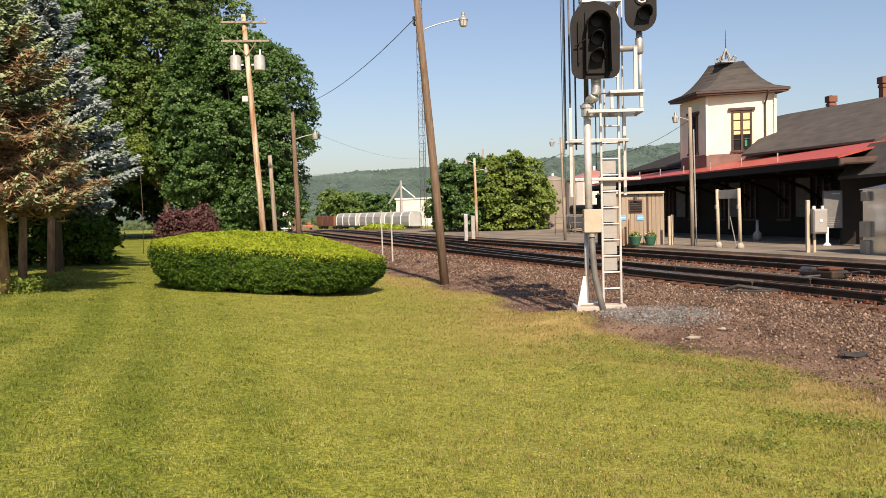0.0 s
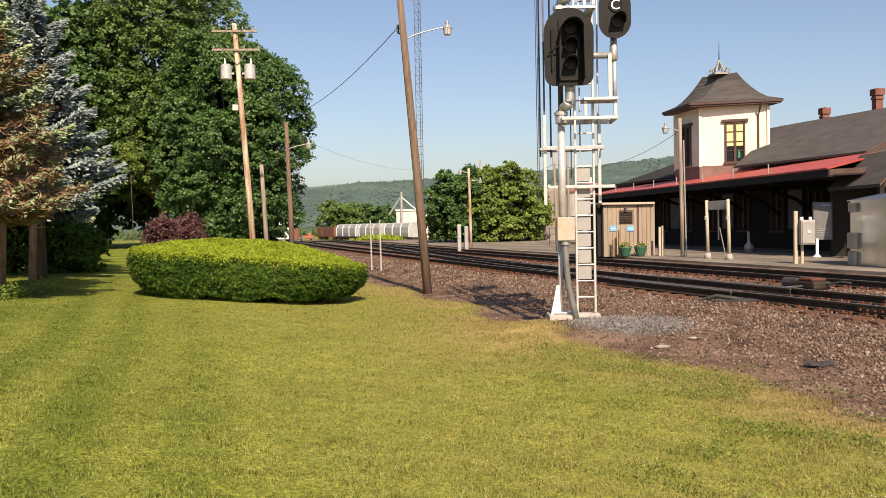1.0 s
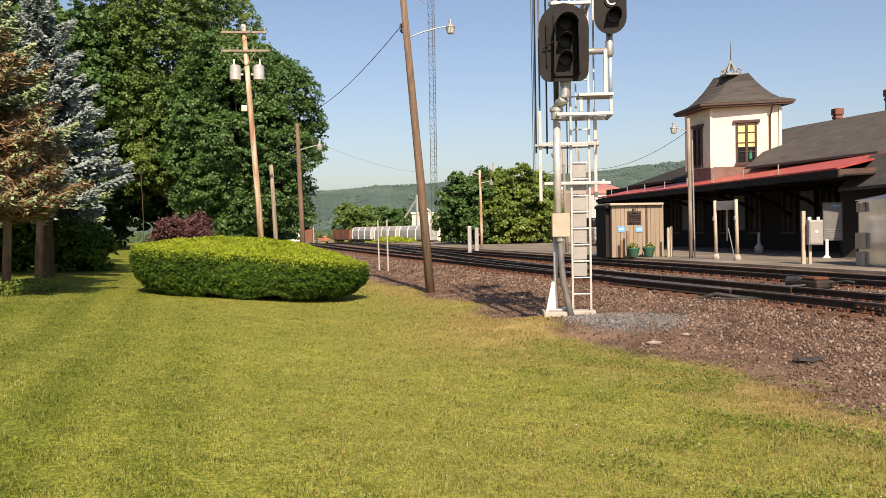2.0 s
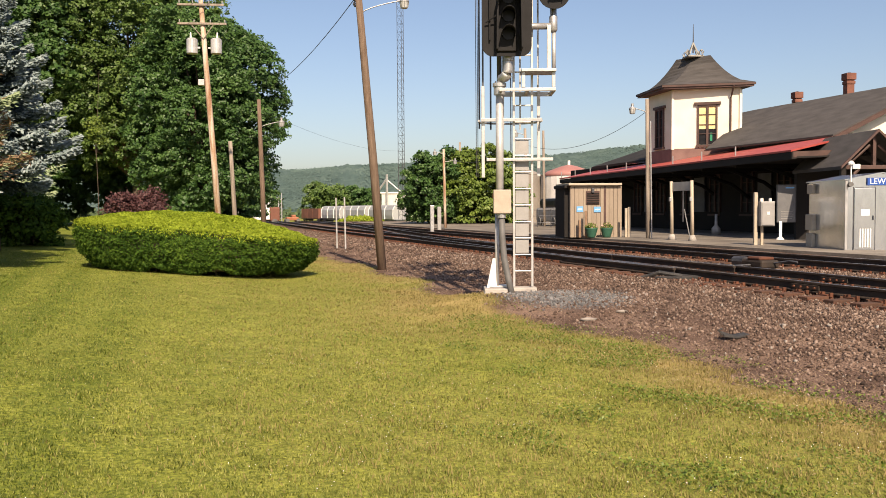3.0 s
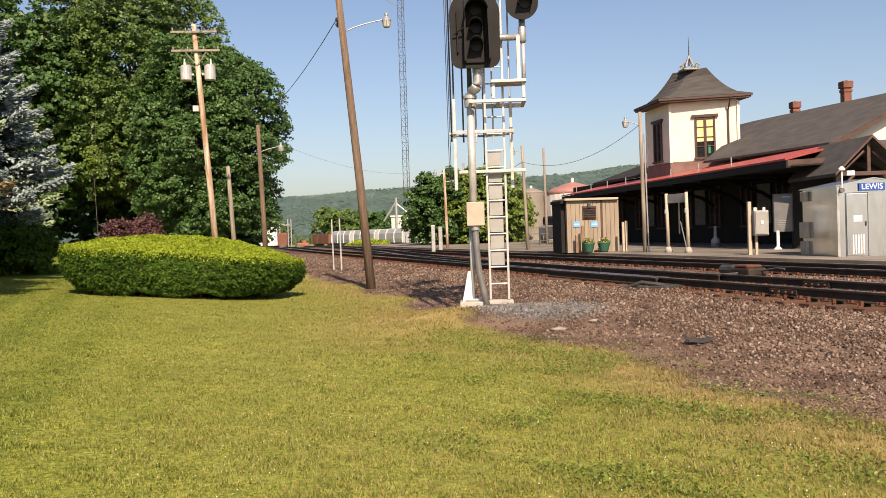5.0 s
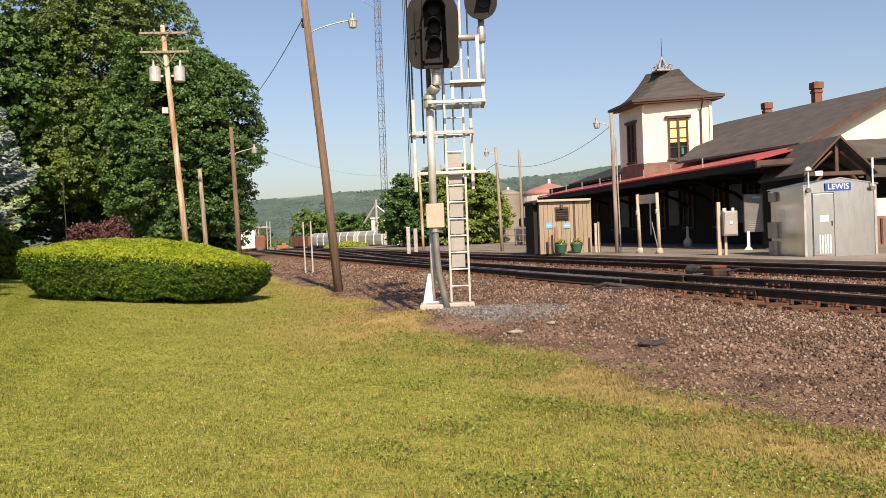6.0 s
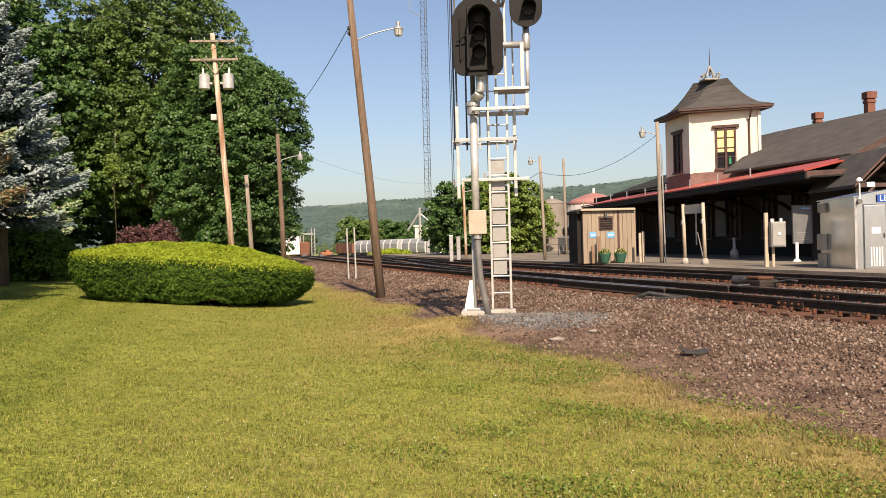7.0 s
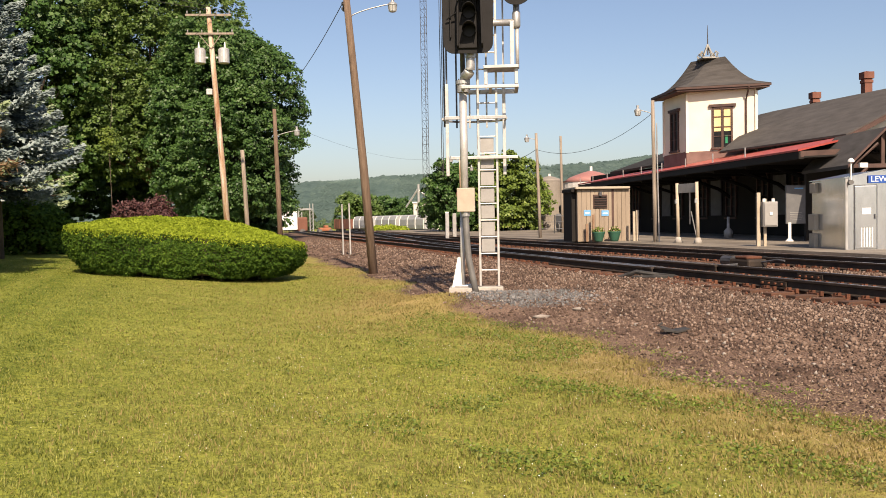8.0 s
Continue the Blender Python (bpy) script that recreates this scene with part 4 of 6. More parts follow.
def wire(points, sag, r=0.012, n=14):
    a, b = Vector(points[0]), Vector(points[1])
    pts = [a.lerp(b, k / n) - Vector((0, 0, sag * 4 * (k / n) * (1 - k / n))) for k in range(n + 1)]
    ob = part("overhead_wire", tubed(pts, r, 5), "wire")
    tagged(ob, "thin dark overhead wire", "wire", "overhead wires")


wire(((1.39, 24.1, 7.66), (-4.9, 53.6, 8.9)), 0.75, 0.012)
wire(((13.3, 34.0, 5.7), (10.35, 44.4, 5.1)), 0.75, 0.01)
wire(((10.35, 44.4, 5.1), (7.45, 57.2, 5.2)), 0.6, 0.012)
wire(((-5.2, 38.8, 11.0), (-24, 22, 13.0)), 0.6, 0.012)
wire(((-4.6, 38.8, 11.0), (-20, 20, 13.4)), 0.6, 0.012)
wire(((-4.25, 53.6, 7.9), (7.45, 100, 8.5)), 0.8, 0.007)


def marker_post(at, h):
    root = thing("marker_post", at, 0, "thin white marker post at the ballast edge", "post", "marker posts")
    part("shaft", tubed([(0, 0, -0.2), (-0.03, 0, h)], [0.036, 0.032], 8), "alu_paint", root)
    part("foot", tubed([(0, 0, -0.02), (0, 0, 0.06)], [0.10, 0.06], 8), "concrete", root)


marker_post((0.63, 36.9, 0.03), 2.25)
marker_post((1.0, 35.4, 0.03), 2.25)


# ---------- hedge ----------
def hedge():
    root = thing("hedge", (-2.82, 22.9, 0.0), -4, "clipped yew hedge with yellow-green new growth on top", "hedge")
    n = 170000
    a, u = rng.uniform(0, 2 * np.pi, n), rng.uniform(size=n)
    on_top = rng.uniform(size=n) < 0.5
    def rim(a, z):
        k = 1.0 - 0.19 * (1 - np.clip(z / 0.9, 0, 1)) ** 2 - 0.06 * np.clip((z - 1.0) / 0.5, 0, 1) ** 2
        c, s = np.cos(a), np.sin(a)
        e = (np.abs(c) ** 2.25 + np.abs(s) ** 2.25) ** (-1 / 2.25)
        wob = 1 + 0.02 * np.sin(5 * a + 1) + 0.015 * np.sin(11 * a)
        return 2.95 * e * c * k * wob, 2.0 * e * s * k * wob
    def crown(x, y):
        r2 = (x / 3.05) ** 2 + (y / 2.1) ** 2
        return 1.10 - 0.035 * np.minimum(x, 0) + 0.40 * np.clip(1 - r2, -0.1, 1) - 0.20 * np.clip(x / 2.85, 0, 1) ** 2 + 0.045 * rough(x, y, 0.22, 2.0)
    def lift(x):
        return 0.20 - 0.048 * x
    rx, ry = rim(a, np.full(n, 1.2))
    r = np.sqrt(u)
    tx, ty = rx * r, ry * r
    tz = crown(tx, ty)
    # shoots stand in clumps on the flanks
    nc = 1500
    ca, cz_ = rng.uniform(0, 2 * np.pi, nc), rng.uniform(0.04, 1.0, nc)
    pick = rng.integers(0, nc, n)
    da, dz = rng.normal(0, 0.030, n), rng.normal(0, 0.06, n)
    tufted = rng.uniform(size=n) < 0.75
    bulge = np.where(tufted, 0.055 * np.exp(-(da / 0.035) ** 2 - (dz / 0.07) ** 2), 0.0)
    a = np.where(on_top | ~tufted, a, ca[pick] + da)
    zz = np.where(tufted, np.clip(cz_[pick] + dz, 0.03, 1.0), rng.uniform(0.03, 1.0, n))
    sz = np.maximum(zz, 0.05 + 0.10 * rough(9 * a, 0 * a, 1.0, 4.0) + 0.08 * rng.uniform(size=n))
    ex, ey = rim(a, sz * 1.3)
    side_z = sz * crown(ex * 0.97, ey * 0.97)
    lump = 2 * bulge
    depth = 1 - np.abs(rng.normal(0, 0.022, n)) + lump * 0.5
    pos = np.where(on_top[:, None], np.stack([tx, ty, tz - np.abs(rng.normal(0, 0.03, n)) + 0.02], 1), np.stack([ex * depth, ey * depth, side_z], 1))
    pos[:, 2] += lift(pos[:, 0])
    out = np.where(on_top[:, None], np.stack([tx * 0.15, ty * 0.15, np.ones(n)], 1), np.stack([np.cos(a), np.sin(a), np.full(n, 0.25)], 1))
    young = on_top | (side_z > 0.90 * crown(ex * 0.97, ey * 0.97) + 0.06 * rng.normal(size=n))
    size = rng.uniform(0.038, 0.085, n)
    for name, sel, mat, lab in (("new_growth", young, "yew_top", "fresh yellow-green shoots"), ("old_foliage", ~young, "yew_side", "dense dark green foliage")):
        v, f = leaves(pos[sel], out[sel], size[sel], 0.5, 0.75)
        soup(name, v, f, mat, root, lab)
    # dark woody inside
    bm = bmesh.new()
    rings = []
    for z, k in ((0.1, 0.84), (0.4, 0.93), (0.8, 0.955), (1.0, 0.9), (1.3, 0.6)):
        ring = []
        for t in range(40):
            x, y = rim(np.array([2 * math.pi * t / 40]), np.array([z]))
            x, y = float(x[0]) * k, float(y[0]) * k
            ring.append(bm.verts.new((x, y, lift(x) + min(z, float(crown(np.array(x), np.array(y))) - 0.08))))
        rings.append(ring)
    for p, q in zip(rings, rings[1:]):
        for t in range(40):
            bm.faces.new((p[t], p[(t + 1) % 40], q[(t + 1) % 40], q[t]))
    bm.faces.new(rings[-1])
    part("inner_wood", bm, "bark", root)
    for k in range(6):
        x = -1.3 + 0.5 * k
        part("stem", tubed([(x, -1.2, -0.1), (x + 0.1, -1.3, 0.6)], [0.03, 0.02], 6), "bark", root)


hedge()


# ---------- trees ----------
def tree(name, at, lobes, count, leaf, mat, trunk_r, label, top_of_trunk, group=""):
    """A broad-leaved tree: tapered trunk, limbs into each lobe, a crown of many leaves in clumps."""
    root = thing(name, at, rng.uniform(0, 1), label, "tree", group)
    hub = Vector((0, 0, top_of_trunk))
    trunk = part("trunk", tubed([(0, 0, -0.3), (0.05, 0, top_of_trunk * 0.5), hub, (0.2, 0.1, top_of_trunk * 1.9)], [trunk_r * 1.3, trunk_r, trunk_r * 0.8, trunk_r * 0.3], 12), "bark", root, smooth=True)
    for cx, cy, cz, r, rz in lobes:
        part("limb", tubed([hub * 0.9, hub.lerp(Vector((cx, cy, cz)), 0.5) + Vector((0, 0, 0.3)), (cx, cy, cz)], [trunk_r * 0.45, trunk_r * 0.28, trunk_r * 0.1], 7), "bark", trunk)
    w = np.array([l[3] ** 2 for l in lobes])
    per = 26
    pick = rng.choice(len(lobes), size=count // per, p=w / w.sum())
    lob = np.array(lobes)[pick]
    d = ball(len(pick))
    d[:, 2] = np.where(d[:, 2] < -0.55, -d[:, 2], d[:, 2])
    rr = 0.80 + 0.26 * rng.uniform(size=len(pick)) ** 0.6 + 0.06 * np.sin(7 * d[:, 0] + 5 * d[:, 2] + pick)
    rr = np.where(rng.uniform(size=len(pick)) < 0.22, rr * 0.72, rr)
    c = lob[:, :3] + d * np.stack([lob[:, 3], lob[:, 3], lob[:, 4]], 1) * rr[:, None]
    size = rng.uniform(0.22, 0.58, len(pick)) * (0.75 + 0.09 * lob[:, 3]) * max(1.0, leaf / 0.3)
    cc, dd, ss = np.repeat(c, per, 0), np.repeat(d, per, 0), np.repeat(size, per)
    q = ball(len(cc)) * (rng.uniform(size=(len(cc), 1)) ** 0.5) * ss[:, None]
    q[:, 2] *= 0.6
    q[:, 2] -= 0.35 * (q[:, 0] ** 2 + q[:, 1] ** 2) / np.maximum(ss, 0.1)
    # Leaves are tilted towards the sun to make the crown brighter.
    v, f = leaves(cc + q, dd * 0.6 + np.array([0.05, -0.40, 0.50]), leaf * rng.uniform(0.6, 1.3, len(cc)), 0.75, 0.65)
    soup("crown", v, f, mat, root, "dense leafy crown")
    return root


def grow(cx, cy, z0, z1, r, n, seed):
    """Lobes that fill an egg-shaped crown."""
    g = np.random.default_rng(seed)
    out = [(cx, cy, (z0 + z1) / 2, r * 0.66, (z1 - z0) * 0.36)]
    for k in range(n):
        a, h = 2.4 * k + g.uniform(-0.4, 0.4), (k + 0.5) / n
        reach = r * 0.66 * math.sin(math.pi * (0.16 + 0.70 * h)) ** 0.7
        out.append((cx + reach * math.cos(a), cy + reach * math.sin(a), z0 + (z1 - z0) * (0.12 + 0.72 * h), r * g.uniform(0.30, 0.44), r * g.uniform(0.27, 0.38)))
    return [tuple(float(v) for v in o) for o in out]


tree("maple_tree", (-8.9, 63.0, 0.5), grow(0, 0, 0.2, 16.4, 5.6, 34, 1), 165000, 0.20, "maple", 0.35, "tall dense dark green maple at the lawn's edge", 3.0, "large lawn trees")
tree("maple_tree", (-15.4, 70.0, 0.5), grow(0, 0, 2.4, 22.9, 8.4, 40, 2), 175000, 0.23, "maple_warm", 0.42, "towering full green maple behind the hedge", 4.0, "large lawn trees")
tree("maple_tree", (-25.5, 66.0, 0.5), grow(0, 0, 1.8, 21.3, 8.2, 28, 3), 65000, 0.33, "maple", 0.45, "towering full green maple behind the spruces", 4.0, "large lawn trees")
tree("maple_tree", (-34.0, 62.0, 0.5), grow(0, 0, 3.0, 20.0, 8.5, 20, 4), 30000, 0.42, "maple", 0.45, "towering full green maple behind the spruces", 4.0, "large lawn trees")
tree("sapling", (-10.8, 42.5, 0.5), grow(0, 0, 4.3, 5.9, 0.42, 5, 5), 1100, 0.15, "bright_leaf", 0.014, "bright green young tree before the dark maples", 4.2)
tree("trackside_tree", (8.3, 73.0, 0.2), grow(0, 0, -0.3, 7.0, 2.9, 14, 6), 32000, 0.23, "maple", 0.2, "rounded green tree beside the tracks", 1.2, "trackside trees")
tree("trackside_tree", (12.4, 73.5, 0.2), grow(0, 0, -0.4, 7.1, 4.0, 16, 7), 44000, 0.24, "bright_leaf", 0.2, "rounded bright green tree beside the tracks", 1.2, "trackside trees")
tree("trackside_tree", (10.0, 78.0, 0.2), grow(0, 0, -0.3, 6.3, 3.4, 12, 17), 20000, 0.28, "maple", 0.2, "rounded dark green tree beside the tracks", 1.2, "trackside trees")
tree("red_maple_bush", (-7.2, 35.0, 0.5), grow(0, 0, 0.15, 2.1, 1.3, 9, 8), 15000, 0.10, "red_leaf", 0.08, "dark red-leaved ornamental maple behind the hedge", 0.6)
# One low shrub; the tall row behind is added to block horizon light.
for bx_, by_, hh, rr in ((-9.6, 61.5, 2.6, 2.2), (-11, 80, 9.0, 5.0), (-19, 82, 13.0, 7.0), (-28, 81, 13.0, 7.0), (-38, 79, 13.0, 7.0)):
    tree("understorey_and_backing", (bx_, by_, 0.5), grow(0, 0, -0.5, hh, rr, 10, int(hh * 10)), 10000 if hh < 5 else 24000, 0.26 if hh < 5 else 0.45, "maple", 0.08, "dark shrub under the maples, tall ones added to block horizon light", 0.6, "shrubs")
# Row of dark shrubs added to stand for the black shade under the spruces.
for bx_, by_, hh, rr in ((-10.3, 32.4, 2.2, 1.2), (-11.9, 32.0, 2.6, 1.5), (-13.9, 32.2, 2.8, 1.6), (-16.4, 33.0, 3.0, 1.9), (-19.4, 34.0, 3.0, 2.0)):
    tree("shade_fill_shrub", (bx_, by_, 0.5), grow(0, 0, -0.3, hh, rr, 8, int(hh * 10)), 9000, 0.16, "yew_side", 0.06, "low dark shrub added to fill the deep shade by the spruces", 0.5, "shade shrubs")
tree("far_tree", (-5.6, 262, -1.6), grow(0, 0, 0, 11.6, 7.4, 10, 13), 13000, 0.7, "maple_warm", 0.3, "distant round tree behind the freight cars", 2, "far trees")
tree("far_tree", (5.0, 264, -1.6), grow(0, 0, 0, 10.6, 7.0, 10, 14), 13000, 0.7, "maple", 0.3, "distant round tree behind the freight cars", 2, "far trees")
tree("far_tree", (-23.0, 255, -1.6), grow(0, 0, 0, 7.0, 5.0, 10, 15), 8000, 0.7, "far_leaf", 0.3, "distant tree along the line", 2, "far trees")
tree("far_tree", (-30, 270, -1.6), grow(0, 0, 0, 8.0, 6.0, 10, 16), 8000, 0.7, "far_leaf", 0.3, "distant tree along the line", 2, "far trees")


def conifer(name, at, h, r, z0, mat, count, label, dead_below=0.0, trunk="bark", seed=1, whorl=8, rise=0.30, spray=1.0):
    """A spruce: whorls of drooping branches, each clothed in needle sprays."""
    g = np.random.default_rng(seed)
    root = thing(name, at, 0, label, "tree", "spruces")
    part("trunk", tubed([(0, 0, -0.3), (0, 0, h * 0.5), (0, 0, h)], [0.19, 0.12, 0.02], 10), trunk, root, "bare reddish trunk" if dead_below else "", smooth=True)
    z = z0
    bones, live_p, live_o, live_t, live_u, dead_p, dead_t = bmesh.new(), [], [], [], [], [], []
    while z < h - 0.15:
        f = (z - z0) / (h - z0)
        length = r * (1 - f) ** 0.8 * (0.75 + 0.25 * min(1, f * 6)) + 0.15
        for k in range(whorl if f < 0.6 else whorl - 1):
            a = g.uniform(0, 2 * math.pi)
            ll = length * g.uniform(0.66, 1.14)
            d = np.array([math.cos(a), math.sin(a), 0.0])
            droop = -0.28 * (1 - f) + 0.35 * f
            tip_rise = 0.22
            m = max(5, int(ll * 4))
            t = np.linspace(0, 1, m)
            line = np.array([0, 0, z]) + d[None] * (ll * t)[:, None] + np.array([0, 0, 1.0]) * (ll * (droop * t + tip_rise * t**3))[:, None]
            tube(bones, [tuple(p) for p in line[:: max(1, m // 4)]], 0.022 * (1.1 - f), 4, False)
            n = int(count * ll)
            tt = g.uniform(0.12, 1, n) ** 0.75
            p = np.stack([np.interp(tt, t, line[:, i]) for i in range(3)], 1)
            sidev = np.array([-d[1], d[0], 0])
            w = g.normal(0, 1, n) * 0.26 * ll * (1.05 - tt) ** 0.6 * 0.55
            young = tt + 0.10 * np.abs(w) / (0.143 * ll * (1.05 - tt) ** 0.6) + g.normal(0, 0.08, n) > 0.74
            p = p + sidev[None] * w[:, None]
            p[:, 2] += -0.30 * np.abs(w) - np.abs(g.normal(0, 0.11, n)) + 0.05
            tang = d[None] * 1.0 + sidev[None] * np.sign(w)[:, None] * 0.8 + g.normal(0, 0.25, (n, 3))
            dead = z + g.normal(0, 0.5) < dead_below
            if dead:
                live = (tt > 0.66) & (g.uniform(size=n) < 0.25)
                (dead_p.append(p[~live & (g.uniform(size=n) < 0.8)]))
                dead_t.append(tang[: len(dead_p[-1])])
                live_p.append(p[live]); live_t.append(tang[live]); live_u.append(young[live])
            else:
                live_p.append(p); live_t.append(tang); live_u.append(young)
        z += rise * (1 - 0.35 * f)
    tagged(part("branch_mass", bones, "dead_twig" if dead_below else "bark", root, "bare brown dead branches" if dead_below else ""), kind="stuff")
    lp, lt = np.concatenate(live_p), np.concatenate(live_t)
    lu = np.concatenate(live_u)
    # Inner needles get the darker colour with shade in it, new tips the pale.
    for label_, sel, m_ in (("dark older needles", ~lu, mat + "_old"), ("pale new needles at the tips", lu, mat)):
        # Sprays lean to the sun side so the needles come out brighter.
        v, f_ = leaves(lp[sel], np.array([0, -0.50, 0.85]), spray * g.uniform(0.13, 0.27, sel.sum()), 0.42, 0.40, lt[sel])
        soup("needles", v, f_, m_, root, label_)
    if dead_p:
        dp, dt = np.concatenate(dead_p), np.concatenate(dead_t)
        v, f_ = leaves(dp, np.array([0, -0.15, 1.0]), g.uniform(0.16, 0.42, len(dp)), 0.12, 0.6, dt)
        tagged(soup("dead_twig_mass", v, f_, "dead_twig", root, "dry needleless brown twigs"), kind="stuff")


conifer("dying_spruce", (-8.85, 20.8, 0.45), 7.4, 2.6, 2.2, "spruce_green", 230, "spruce with bare trunk and brown dead lower branches", 5.0, "bark_pale", 3, 8, 0.26, 0.8)
conifer("blue_spruce", (-10.2, 28.7, 0.5), 9.4, 2.95, 2.4, "blue_spruce", 420, "full silvery blue spruce beside the maples", 0, "bark", 4, 7, 0.44, 0.85)
conifer("green_spruce", (-13.0, 25.5, 0.45), 10.0, 3.0, 2.0, "spruce_green", 40, "tall green spruce with a bare lower trunk", 4.0, "bark_pale", 5)
conifer("green_spruce", (-14.2, 38.6, 0.45), 9.0, 3.6, 2.4, "spruce_green", 40, "tall green spruce with a bare lower trunk", 0.0, "bark_pale", 6)
for tx, ty in ((-9.3, 23.2), (-9.6, 26.2), (-12.9, 37.6), (-15.0, 38.0)):
    ob = part("bare_trunk", tubed([(tx, ty, 0.2), (tx + 0.1, ty, 2.2), (tx, ty, 4.5)], [0.12, 0.10, 0.08], 9), "bark_pale", smooth=True)
    tagged(ob, "bare conifer trunk in the shade", "tree trunk", "bare trunks")
# low plants under the spruces
n = 5200
ux, uy = rng.uniform(-11.4, -8.0, n), rng.uniform(20.3, 24.0, n)
up = np.stack([ux, uy, 0.4 + rng.uniform(0.05, 0.6, n) * (0.5 + 0.5 * rough(ux, uy, 0.6, 1.0))], 1)
uv, uf = leaves(up, np.array([0, -0.3, 1.0]), rng.uniform(0.05, 0.13, n), 0.5, 0.7)
tagged(soup("undergrowth", uv, uf, "weed", label="low green plants round the spruce trunks"), category="plants", kind="stuff")


# ---------- station ----------
def prism(points, z0, z1):
    bm = bmesh.new()
    a = [bm.verts.new((x, y, z0)) for x, y in points]
    b = [bm.verts.new((x, y, z1)) for x, y in points]
    n = len(points)
    bm.faces.new(a[::-1])
    bm.faces.new(b)
    for i in range(n):
        bm.faces.new((a[i], a[(i + 1) % n], b[(i + 1) % n], b[i]))
    bmesh.ops.recalc_face_normals(bm, faces=bm.faces)
    return bm


def window(parent, at, heading, w, h, label, blind=True, cols=2):
    """A framed window on a wall. heading: degrees that its right-hand side turns from +x."""
    root = thing("window", at, heading, label)
    root.parent = parent
    fr = part("frame", chunk([((-w / 2, -0.07, 0), (-w / 2 + 0.09, 0.05, h)), ((w / 2 - 0.09, -0.07, 0), (w / 2, 0.05, h)), ((-w / 2, -0.07, h - 0.09), (w / 2, 0.05, h)), ((-w / 2 - 0.06, -0.12, -0.1), (w / 2 + 0.06, 0.05, 0.0)), ((-w / 2 - 0.16, -0.12, h), (w / 2 + 0.16, 0.05, h + 0.14)), ((-0.06, -0.06, 0), (0.06, 0.03, h))]), "brown_trim", root, "dark brown wooden window frame")
    for k in (0.27, 0.5, 0.75):
        part("glazing_bar", boxed((-w / 2, -0.045, h * k), (w / 2, 0.0, h * k + 0.035)), "brown_trim", root)
    part("pane", boxed((-w / 2 + 0.05, 0.008, 0.02), (w / 2 - 0.05, 0.016, h - 0.05)), "lens_dark", root, "dark glass pane")
    if blind:
        part("blind", boxed((-w / 2 + 0.1, -0.002, h * 0.40), (-0.07, 0.004, h - 0.1)), "curtain", root, "yellow half-drawn blind")
        part("blind", boxed((0.07, -0.002, h * 0.40), (w / 2 - 0.1, 0.004, h - 0.1)), "curtain", root, "yellow half-drawn blind")
        part("window_sign", boxed((0.14, -0.002, h * 0.10), (0.26, 0.004, h * 0.30)), "green_glass", root, "small green sign in the window")
    return root


